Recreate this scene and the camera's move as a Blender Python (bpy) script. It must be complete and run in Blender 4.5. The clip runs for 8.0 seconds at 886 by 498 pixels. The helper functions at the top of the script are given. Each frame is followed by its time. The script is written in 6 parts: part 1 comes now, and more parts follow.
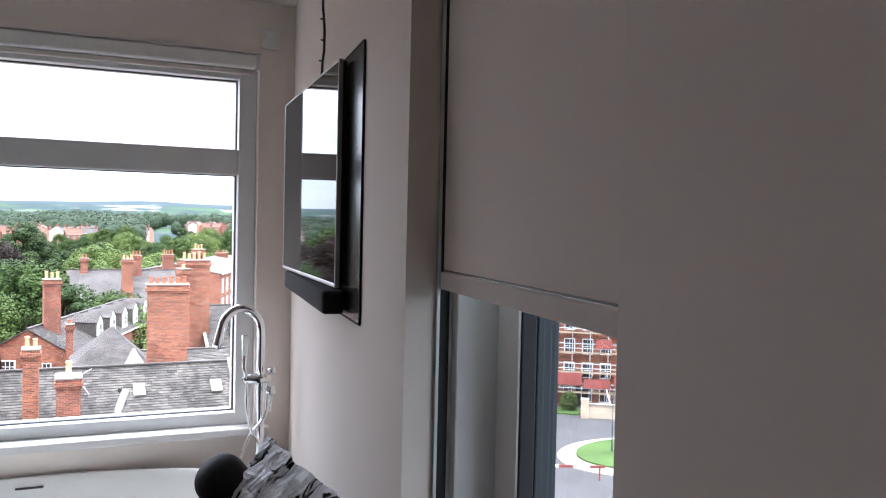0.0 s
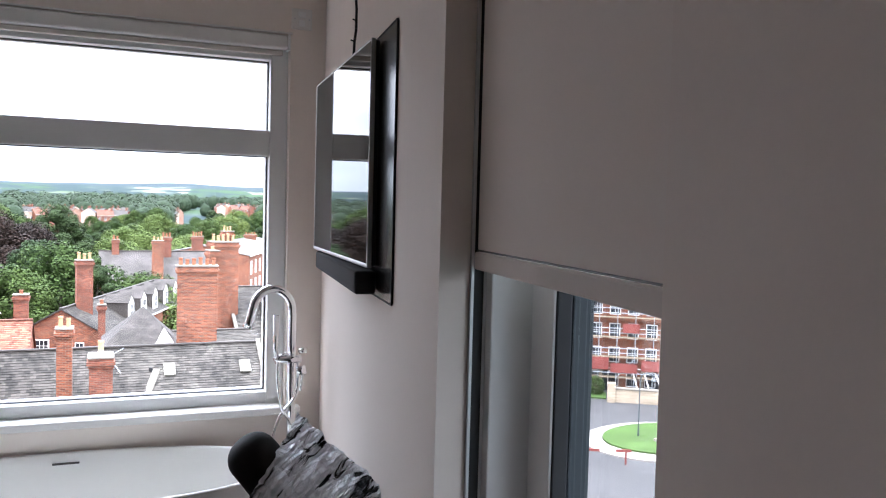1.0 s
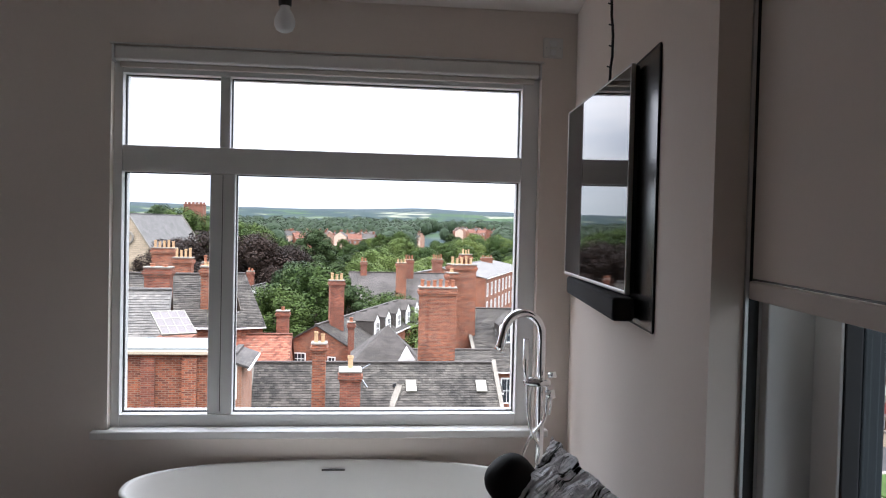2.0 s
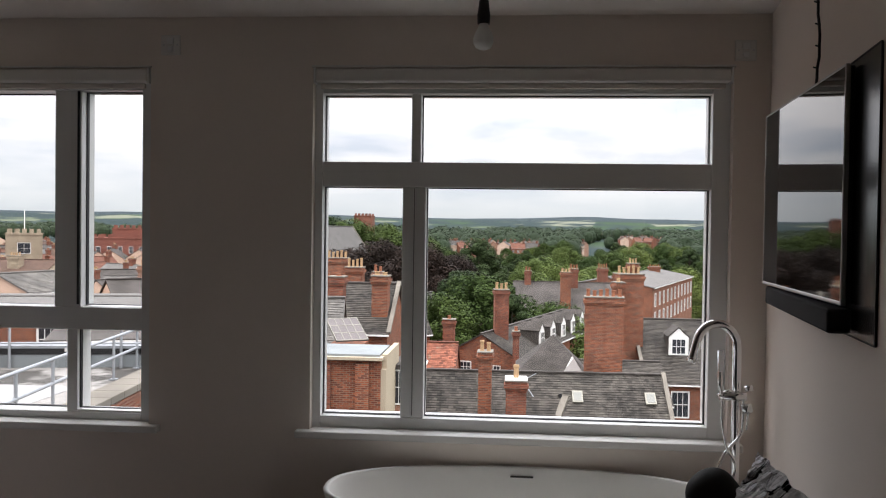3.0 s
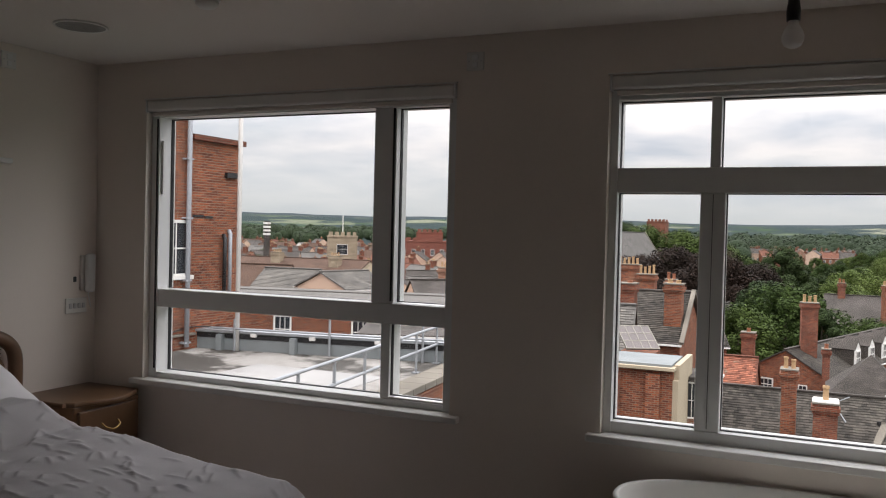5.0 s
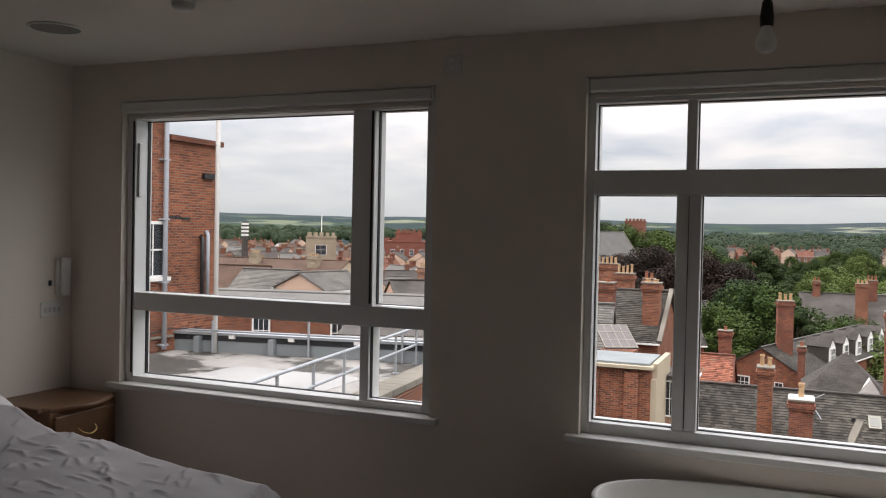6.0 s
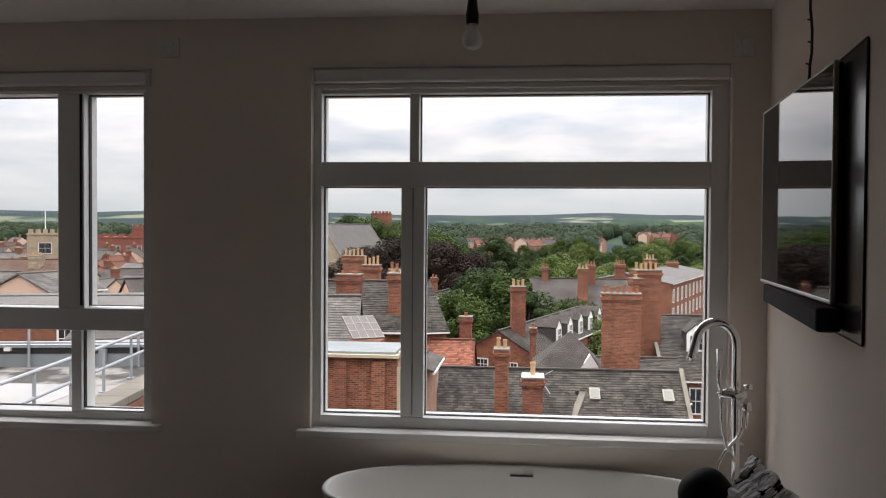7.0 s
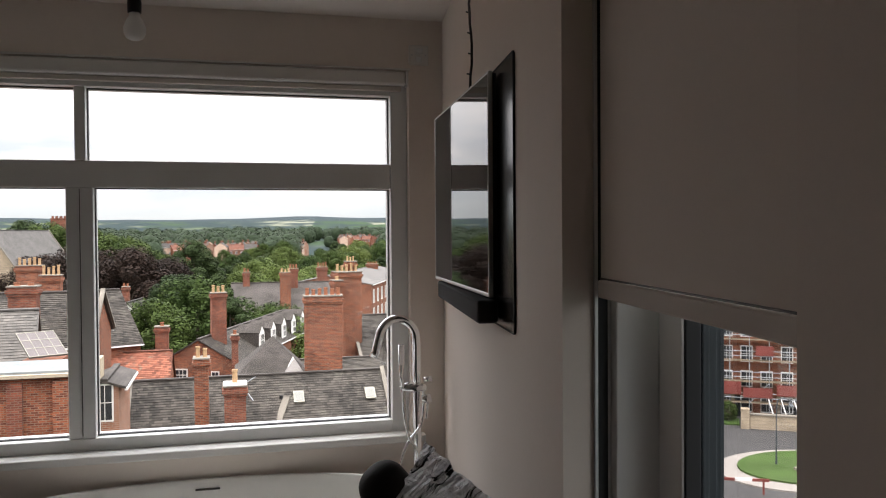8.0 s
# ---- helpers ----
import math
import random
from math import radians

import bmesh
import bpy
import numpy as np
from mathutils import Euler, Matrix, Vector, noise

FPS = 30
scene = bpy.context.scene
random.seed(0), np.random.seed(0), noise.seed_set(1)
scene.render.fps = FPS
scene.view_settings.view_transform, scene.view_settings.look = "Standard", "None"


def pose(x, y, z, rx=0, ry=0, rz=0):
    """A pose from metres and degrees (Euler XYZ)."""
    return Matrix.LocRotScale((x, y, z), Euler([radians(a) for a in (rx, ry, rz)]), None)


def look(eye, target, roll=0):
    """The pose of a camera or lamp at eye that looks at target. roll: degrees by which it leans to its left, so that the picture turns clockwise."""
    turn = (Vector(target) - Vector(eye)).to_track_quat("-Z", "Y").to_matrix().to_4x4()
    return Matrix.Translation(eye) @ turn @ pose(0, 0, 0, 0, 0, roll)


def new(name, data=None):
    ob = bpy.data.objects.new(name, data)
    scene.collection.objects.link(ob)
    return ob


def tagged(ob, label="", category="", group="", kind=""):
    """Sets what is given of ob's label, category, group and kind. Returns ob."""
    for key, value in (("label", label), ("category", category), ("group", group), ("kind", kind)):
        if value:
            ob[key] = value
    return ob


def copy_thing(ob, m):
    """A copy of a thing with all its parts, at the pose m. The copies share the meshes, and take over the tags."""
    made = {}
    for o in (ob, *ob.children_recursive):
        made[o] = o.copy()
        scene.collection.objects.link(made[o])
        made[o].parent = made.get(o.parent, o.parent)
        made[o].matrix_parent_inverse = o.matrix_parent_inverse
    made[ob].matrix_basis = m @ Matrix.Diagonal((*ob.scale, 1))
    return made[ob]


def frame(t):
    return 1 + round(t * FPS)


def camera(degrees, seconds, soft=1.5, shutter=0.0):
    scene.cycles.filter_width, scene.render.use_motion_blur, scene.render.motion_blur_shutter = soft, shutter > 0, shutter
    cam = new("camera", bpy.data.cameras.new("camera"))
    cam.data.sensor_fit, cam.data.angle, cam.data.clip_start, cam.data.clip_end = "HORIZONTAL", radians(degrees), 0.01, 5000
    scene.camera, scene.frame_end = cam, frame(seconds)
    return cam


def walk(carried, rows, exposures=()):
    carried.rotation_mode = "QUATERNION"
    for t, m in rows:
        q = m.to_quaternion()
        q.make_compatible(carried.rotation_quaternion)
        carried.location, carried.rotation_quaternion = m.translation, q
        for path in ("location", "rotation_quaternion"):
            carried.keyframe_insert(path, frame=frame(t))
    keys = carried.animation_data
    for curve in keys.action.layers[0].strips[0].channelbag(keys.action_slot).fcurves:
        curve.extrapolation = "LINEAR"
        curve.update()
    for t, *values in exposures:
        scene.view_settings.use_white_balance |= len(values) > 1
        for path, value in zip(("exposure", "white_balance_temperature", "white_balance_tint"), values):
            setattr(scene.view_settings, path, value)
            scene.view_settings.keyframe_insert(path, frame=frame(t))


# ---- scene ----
cam = camera(55.7, 8.0, soft=1.1)
PATH = [
    (0, (0.135, 0.108, 1.575), (0.96, 1.929, 1.519), 1.3),
    (0.5, (0.134, 0.115, 1.572), (0.971, 1.93, 1.48), 1.5),
    (1, (0.125, 0.121, 1.568), (0.892, 1.966, 1.47), 1.5),
    (1.5, (0.078, 0.12, 1.575), (0.582, 2.053, 1.494), 1.4),
    (2.8, (0.033, 0.108, 1.571), (-0.06, 2.105, 1.53), 1.0),
    (3, (-0.04, 0.079, 1.575), (-0.197, 2.073, 1.534), 0.8),
    (3.5, (-0.019, 0.072, 1.579), (-0.413, 2.033, 1.535), 0.6),
    (4, (-0.034, 0.053, 1.587), (-0.617, 1.965, 1.534), 1.0),
    (4.5, (-0.025, 0.045, 1.573), (-0.775, 1.898, 1.53), 1.4),
    (4.7, (-0.030, 0.037, 1.575), (-0.828, 1.871, 1.532), 1.4),
    (5.8, (-0.044, 0.01, 1.582), (-0.877, 1.828, 1.542), 1.4),
    (6, (-0.034, 0.02, 1.588), (-0.808, 1.864, 1.548), 1.2),
    (6.5, (-0.001, 0.06, 1.592), (-0.498, 1.997, 1.552), 1.2),
    (7, (0.039, 0.084, 1.585), (-0.159, 2.074, 1.537), 0.4),
    (7.5, (0.086, 0.103, 1.578), (0.205, 2.098, 1.524), -1.1),
    (8, (0.113, 0.105, 1.579), (0.612, 2.042, 1.539), -0.4),
]
walk(cam, [(t, look(eye, target, roll)) for t, eye, target, roll in PATH],
     exposures=[(0, 2.15, 5750, 18), (1.0, 2.15, 5750, 18), (1.5, 1.8, 5850, 18), (2.8, 0.85, 6400, 18), (3.5, 0.34, 6700, 18), (6.5, 0.38, 6700, 18), (7.0, 0.45, 6650, 18), (7.5, 0.76, 6650, 18), (8.0, 0.92, 6700, 18)])

# ---- daylight: broken cloud over a pale blue sky, a weak veiled sun ----
SUN_AZ, SUN_EL = radians(250), radians(48)
world = bpy.data.worlds.new("sky")
scene.world = world
world.use_nodes = True
wn, wl = world.node_tree.nodes, world.node_tree.links
wn.clear()


def wnode(kind, **values):
    n = wn.new(kind)
    for k, v in values.items():
        n.inputs[k].default_value = v
    return n


w_out, w_bg = wnode("ShaderNodeOutputWorld"), wnode("ShaderNodeBackground", Strength=0.115)
w_sky = wn.new("ShaderNodeTexSky")
w_sky.sky_type, w_sky.sun_disc = "NISHITA", False
w_sky.sun_elevation, w_sky.sun_rotation = SUN_EL, SUN_AZ
w_co = wn.new("ShaderNodeTexCoord")
w_sep, w_cmb = wn.new("ShaderNodeSeparateXYZ"), wn.new("ShaderNodeCombineXYZ")
w_up = wn.new("ShaderNodeMath")
w_up.operation = "MAXIMUM"
w_up.inputs[1].default_value = 0.0
w_add = wn.new("ShaderNodeMath")
w_add.inputs[1].default_value = 0.17
wl.new(w_co.outputs["Generated"], w_sep.inputs[0])
wl.new(w_sep.outputs[2], w_up.inputs[0])
wl.new(w_up.outputs[0], w_add.inputs[0])
for k in (0, 1):
    d = wn.new("ShaderNodeMath")
    d.operation = "DIVIDE"
    wl.new(w_sep.outputs[k], d.inputs[0])
    wl.new(w_add.outputs[0], d.inputs[1])
    wl.new(d.outputs[0], w_cmb.inputs[k])
w_n1 = wnode("ShaderNodeTexNoise", Scale=1.25, Detail=8.0, Roughness=0.52, Distortion=0.1)
w_n2 = wnode("ShaderNodeTexNoise", Scale=0.55, Detail=6.0, Roughness=0.6)
w_r1, w_r2 = wn.new("ShaderNodeValToRGB"), wn.new("ShaderNodeValToRGB")
wl.new(w_cmb.outputs[0], w_n1.inputs["Vector"])
wl.new(w_cmb.outputs[0], w_n2.inputs["Vector"])
wl.new(w_n1.outputs["Fac"], w_r1.inputs[0])
wl.new(w_n2.outputs["Fac"], w_r2.inputs[0])
w_r1.color_ramp.elements[0].position, w_r1.color_ramp.elements[0].color = 0.36, (5.5, 6.1, 6.8, 1)
w_r1.color_ramp.elements[1].position, w_r1.color_ramp.elements[1].color = 0.58, (8.8, 8.8, 8.8, 1)
w_r2.color_ramp.elements[0].position, w_r2.color_ramp.elements[0].color = 0.30, (0.55, 0.55, 0.55, 1)
w_r2.color_ramp.elements[1].position, w_r2.color_ramp.elements[1].color = 0.45, (1, 1, 1, 1)
w_mix = wn.new("ShaderNodeMix")
w_mix.data_type = "RGBA"
wl.new(w_r2.outputs[0], w_mix.inputs[0])
wl.new(w_sky.outputs[0], w_mix.inputs[6])
wl.new(w_r1.outputs[0], w_mix.inputs[7])
# pale air low over the horizon
w_low = wn.new("ShaderNodeMapRange")
w_low.inputs["From Min"].default_value, w_low.inputs["From Max"].default_value = 0.015, 0.10
w_low.inputs["To Min"].default_value, w_low.inputs["To Max"].default_value = 0.85, 0.0
wl.new(w_up.outputs[0], w_low.inputs["Value"])
w_air = wn.new("ShaderNodeMix")
w_air.data_type = "RGBA"
w_air.inputs[7].default_value = (8.9, 9.7, 9.9, 1)
wl.new(w_low.outputs[0], w_air.inputs[0])
wl.new(w_mix.outputs[2], w_air.inputs[6])
# an overcast sky grows brighter towards the zenith
w_lift = wn.new("ShaderNodeMath")
w_lift.operation = "MULTIPLY_ADD"
w_lift.inputs[1].default_value, w_lift.inputs[2].default_value = 4.6, 0.62
wl.new(w_up.outputs[0], w_lift.inputs[0])
w_mul = wn.new("ShaderNodeVectorMath")
w_mul.operation = "SCALE"
wl.new(w_air.outputs[2], w_mul.inputs[0])
wl.new(w_lift.outputs[0], w_mul.inputs["Scale"])
wl.new(w_mul.outputs[0], w_bg.inputs[0])
wl.new(w_bg.outputs[0], w_out.inputs[0])

sun = new("sun", bpy.data.lights.new("sun", "SUN"))
sun.data.energy, sun.data.angle, sun.data.color = 1.0, radians(12), (1.0, 0.95, 0.88)
sun.matrix_basis = look((0, 0, 60), (0 - 60 * math.sin(SUN_AZ) / math.tan(SUN_EL), 0 - 60 * math.cos(SUN_AZ) / math.tan(SUN_EL), 0))


# ---- materials ----
def shader(name):
    m = bpy.data.materials.new(name)
    m.use_nodes = True
    return m, m.node_tree.nodes, m.node_tree.links, m.node_tree.nodes["Principled BSDF"]


def tex(nodes, links, co, scale, detail=4.0, rough=0.55):
    n = nodes.new("ShaderNodeTexNoise")
    n.inputs["Scale"].default_value, n.inputs["Detail"].default_value, n.inputs["Roughness"].default_value = scale, detail, rough
    links.new(co, n.inputs["Vector"])
    return n.outputs["Fac"]


def ramp(nodes, links, fac, a, b, lo=0.3, hi=0.7):
    r = nodes.new("ShaderNodeValToRGB")
    r.color_ramp.elements[0].position, r.color_ramp.elements[0].color = lo, (*a, 1)
    r.color_ramp.elements[1].position, r.color_ramp.elements[1].color = hi, (*b, 1)
    links.new(fac, r.inputs[0])
    return r.outputs[0]


def blend(nodes, links, fac, a, b, how="MIX"):
    n = nodes.new("ShaderNodeMix")
    n.data_type, n.blend_type = "RGBA", how
    for src, slot in ((fac, 0), (a, 6), (b, 7)):
        if isinstance(src, (int, float)):
            n.inputs[slot].default_value = src
        elif isinstance(src, tuple):
            n.inputs[slot].default_value = (*src, 1)
        else:
            links.new(src, n.inputs[slot])
    return n.outputs[2]


def relief(nodes, links, p, height, strength, distance=0.01):
    b = nodes.new("ShaderNodeBump")
    b.inputs["Strength"].default_value, b.inputs["Distance"].default_value = strength, distance
    links.new(height, b.inputs["Height"])
    links.new(b.outputs[0], p.inputs["Normal"])


def shade(c, k):
    return tuple(min(1.0, v * k) for v in c)


def plain(name, col, rough=0.6, metal=0.0, var=0.12, big=1.5, fine=40.0, bump=0.15, dist=0.004, gloss=0.5):
    """Two scales of variation in colour, fine relief."""
    m, n, l, p = shader(name)
    co = n.new("ShaderNodeTexCoord").outputs["Object"]
    a = ramp(n, l, tex(n, l, co, big), shade(col, 1 - var), shade(col, 1 + var))
    b = blend(n, l, tex(n, l, co, fine, 3.0), shade(col, 1 - var), shade(col, 1 + var * 0.6))
    l.new(blend(n, l, 0.4, a, b), p.inputs["Base Color"])
    p.inputs["Roughness"].default_value, p.inputs["Metallic"].default_value = rough, metal
    p.inputs["Specular IOR Level"].default_value = gloss
    if bump:
        relief(n, l, p, tex(n, l, co, fine * 2, 3.0), bump, dist)
    return m


def coursed(name, c1, c2, mortar, bw, bh, gap, stain=(0.5, 0.5, 0.5), bump=0.6, rough=0.85, offset=0.5, dirt=0.6):
    """Bricks, slates or tiles laid in courses, in metres over the face's own axes."""
    m, n, l, p = shader(name)
    tc = n.new("ShaderNodeTexCoord")
    br = n.new("ShaderNodeTexBrick")
    br.offset = offset
    for k, v in (("Color1", (*c1, 1)), ("Color2", (*c2, 1)), ("Mortar", (*mortar, 1)), ("Scale", 1.0), ("Mortar Size", gap), ("Mortar Smooth", 0.2), ("Bias", 0.0), ("Brick Width", bw), ("Row Height", bh)):
        br.inputs[k].default_value = v
    l.new(tc.outputs["UV"], br.inputs["Vector"])
    big = ramp(n, l, tex(n, l, tc.outputs["UV"], 0.55, 6.0, 0.65), stain, (1.15, 1.12, 1.1), 0.32, 0.62)
    mid = ramp(n, l, tex(n, l, tc.outputs["UV"], 5.0, 4.0), (0.7, 0.7, 0.7), (1.2, 1.2, 1.2))
    c = blend(n, l, dirt, br.outputs["Color"], big, "MULTIPLY")
    l.new(blend(n, l, 0.6, c, mid, "MULTIPLY"), p.inputs["Base Color"])
    p.inputs["Roughness"].default_value = rough
    p.inputs["Specular IOR Level"].default_value = 0.15
    h = n.new("ShaderNodeMath")
    h.operation = "SUBTRACT"
    h.inputs[0].default_value = 1.0
    l.new(br.outputs["Fac"], h.inputs[1])
    relief(n, l, p, h.outputs[0], bump, 0.012)
    return m


def stained(name, col, dark):
    """Pale sheet with sharp-edged damp stains."""
    m, n, l, p = shader(name)
    co = n.new("ShaderNodeTexCoord").outputs["Object"]
    a = ramp(n, l, tex(n, l, co, 0.45, 7.0, 0.62), dark, col, 0.455, 0.52)
    b = ramp(n, l, tex(n, l, co, 6.0, 5.0), (0.75, 0.74, 0.72), (1.15, 1.15, 1.15))
    l.new(blend(n, l, 1.0, a, b, "MULTIPLY"), p.inputs["Base Color"])
    p.inputs["Roughness"].default_value = 0.85
    relief(n, l, p, tex(n, l, co, 14.0, 4.0), 0.4, 0.01)
    return m


def clear_glass(name, tint=(0.835, 0.845, 0.835)):
    m, n, l, p = shader(name)
    n.remove(p)
    t, g, mx, f = n.new("ShaderNodeBsdfTransparent"), n.new("ShaderNodeBsdfGlossy"), n.new("ShaderNodeMixShader"), n.new("ShaderNodeLayerWeight")
    t.inputs[0].default_value = (*tint, 1)
    g.inputs["Roughness"].default_value = 0.0
    pw, ad = n.new("ShaderNodeMath"), n.new("ShaderNodeMath")
    pw.operation, ad.operation = "POWER", "MULTIPLY_ADD"
    pw.inputs[1].default_value, ad.inputs[1].default_value, ad.inputs[2].default_value = 5.0, 0.6, 0.02
    l.new(f.outputs["Facing"], pw.inputs[0])
    l.new(pw.outputs[0], ad.inputs[0])
    l.new(ad.outputs[0], mx.inputs[0])
    l.new(t.outputs[0], mx.inputs[1])
    l.new(g.outputs[0], mx.inputs[2])
    l.new(mx.outputs[0], n["Material Output"].inputs[0])
    return m


def leafy(name, col, lo=0.55, hi=1.5):
    m, n, l, p = shader(name)
    geo = n.new("ShaderNodeNewGeometry")
    co = n.new("ShaderNodeTexCoord").outputs["Object"]
    a = ramp(n, l, geo.outputs["Random Per Island"], shade(col, lo), shade(col, hi), 0.0, 1.0)
    b = ramp(n, l, tex(n, l, co, 0.35), (0.75, 0.8, 0.7), (1.2, 1.15, 1.0))
    c = blend(n, l, 1.0, a, b, "MULTIPLY")
    info = n.new("ShaderNodeObjectInfo")
    d = ramp(n, l, info.outputs["Random"], (0.8, 0.85, 0.8), (1.2, 1.12, 1.0), 0.0, 1.0)
    l.new(blend(n, l, 1.0, c, d, "MULTIPLY"), p.inputs["Base Color"])
    p.inputs["Roughness"].default_value = 0.65
    p.inputs["Specular IOR Level"].default_value = 0.1
    return m


def slate_pieces(name, dark, light, lichen, patch=0.5):
    """Single slates: a tone for each piece, drifting patches and pale lichen."""
    m, n, l, p = shader(name)
    geo = n.new("ShaderNodeNewGeometry")
    co = n.new("ShaderNodeTexCoord").outputs["Object"]
    a = ramp(n, l, geo.outputs["Random Per Island"], dark, light, 0.05, 0.95)
    big = ramp(n, l, tex(n, l, co, 0.5, 6.0, 0.65), (patch, patch, patch * 0.98), (1.2, 1.18, 1.12), 0.34, 0.62)
    c = blend(n, l, 1.0, a, big, "MULTIPLY")
    spots = ramp(n, l, tex(n, l, co, 2.6, 7.0, 0.7), (0, 0, 0), (1, 1, 1), 0.56, 0.68)
    l.new(blend(n, l, spots, c, lichen), p.inputs["Base Color"])
    p.inputs["Roughness"].default_value = 0.75
    p.inputs["Specular IOR Level"].default_value = 0.15
    relief(n, l, p, tex(n, l, co, 25.0, 4.0), 0.4, 0.008)
    return m


WALL = plain("matt_white_wall_paint", (0.81, 0.73, 0.655), 0.75, var=0.05, big=0.8, fine=60, bump=0.12, dist=0.002)
# for the unseen back wall: darkened to cut fill on the window wall
TAUPE = plain("unseen_wall_dimmer", (0.30, 0.265, 0.24), 0.75, var=0.05, big=0.8, fine=60, bump=0.12, dist=0.002)
CEIL = plain("ceiling_paint", (0.75, 0.69, 0.635), 0.8, var=0.04, big=0.7, fine=50, bump=0.08, dist=0.002)
# floor is out of view; dark colour keeps bounced light off the walls
FLOOR = plain("dark_carpet_cutting_bounce", (0.10, 0.082, 0.068), 0.95, var=0.2, big=2, fine=200, bump=0.5, dist=0.004)
PVC = plain("white_window_plastic", (0.78, 0.78, 0.76), 0.32, var=0.04, big=3, fine=90, bump=0.03, dist=0.001)
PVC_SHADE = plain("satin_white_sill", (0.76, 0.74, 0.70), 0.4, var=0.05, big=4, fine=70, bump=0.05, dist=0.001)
GASKET = plain("black_rubber", (0.012, 0.012, 0.013), 0.6, var=0.2, big=5, fine=80, bump=0.1, dist=0.001)
ANTHRACITE = plain("anthracite_frame", (0.035, 0.045, 0.052), 0.45, var=0.1, big=4, fine=90, bump=0.05, dist=0.001)
GLASS = clear_glass("window_glass")
FABRIC = plain("cream_blind_fabric", (0.72, 0.66, 0.60), 0.9, var=0.05, big=1.2, fine=350, bump=0.3, dist=0.0015)
FABRIC_THIN = plain("thin_blind_fabric", (0.82, 0.75, 0.68), 0.9, var=0.05, big=1.2, fine=350, bump=0.3, dist=0.0015)
fn_, fl_ = FABRIC_THIN.node_tree.nodes, FABRIC_THIN.node_tree.links
f_mix, f_back = fn_.new("ShaderNodeMixShader"), fn_.new("ShaderNodeBsdfTranslucent")
f_back.inputs[0].default_value = (0.6, 0.55, 0.5, 1)
f_mix.inputs[0].default_value = 0.03
fl_.new(fn_["Principled BSDF"].outputs[0], f_mix.inputs[1])
fl_.new(f_back.outputs[0], f_mix.inputs[2])
fl_.new(f_mix.outputs[0], fn_["Material Output"].inputs[0])
ALU = plain("brushed_aluminium", (0.62, 0.62, 0.62), 0.35, 0.9, var=0.08, big=3, fine=200, bump=0.05, dist=0.001)
CHROME = plain("polished_chrome", (0.86, 0.87, 0.88), 0.06, 1.0, var=0.03, big=4, fine=60, bump=0.0)
BATH = plain("satin_white_stone_resin", (0.80, 0.79, 0.75), 0.4, var=0.03, big=2, fine=60, bump=0.02, dist=0.001)
SLOT = plain("dark_slot", (0.06, 0.055, 0.05), 0.5, var=0.1)
BLACK = plain("black_plastic", (0.014, 0.014, 0.015), 0.45, var=0.2, big=5, fine=120, bump=0.15, dist=0.001)
CLOTH_BLACK = plain("black_speaker_cloth", (0.012, 0.012, 0.013), 0.9, var=0.25, big=8, fine=400, bump=0.5, dist=0.001)
SCREEN = plain("glossy_black_screen", (0.008, 0.008, 0.009), 0.03, var=0.05, big=2, fine=10, bump=0.0, gloss=0.9)
PANEL = plain("black_gloss_panel", (0.012, 0.012, 0.012), 0.22, var=0.3, big=3, fine=30, bump=0.1, dist=0.002)
LEATHER = plain("black_leather", (0.010, 0.009, 0.009), 0.7, var=0.3, big=6, fine=150, bump=0.4, dist=0.002, gloss=0.2)
LINEN = plain("white_cotton_duvet", (0.86, 0.84, 0.85), 0.85, var=0.05, big=3, fine=300, bump=0.3, dist=0.001)
WOOD = plain("warm_brown_wood", (0.15, 0.078, 0.038), 0.38, var=0.3, big=4, fine=60, bump=0.1, dist=0.001)
BRASS = plain("aged_brass", (0.45, 0.30, 0.12), 0.3, 1.0, var=0.2, big=10, fine=80, bump=0.05)
CANE = plain("woven_cane", (0.34, 0.24, 0.13), 0.6, var=0.25, big=10, fine=120, bump=0.4, dist=0.002)
BULB = plain("opal_bulb", (0.85, 0.85, 0.83), 0.15, var=0.02, bump=0.0)
BULB.node_tree.nodes["Principled BSDF"].inputs["Subsurface Weight"].default_value = 1.0
BULB.node_tree.nodes["Principled BSDF"].inputs["Subsurface Radius"].default_value = (0.06, 0.06, 0.06)
BULB.node_tree.nodes["Principled BSDF"].inputs["Subsurface Scale"].default_value = 1.0
BULB.node_tree.nodes["Principled BSDF"].inputs["Roughness"].default_value = 0.6
BLUE = plain("dark_blue_print", (0.015, 0.025, 0.12), 0.4, var=0.1)
PAPER = plain("pale_sticker", (0.6, 0.6, 0.58), 0.5, var=0.05)


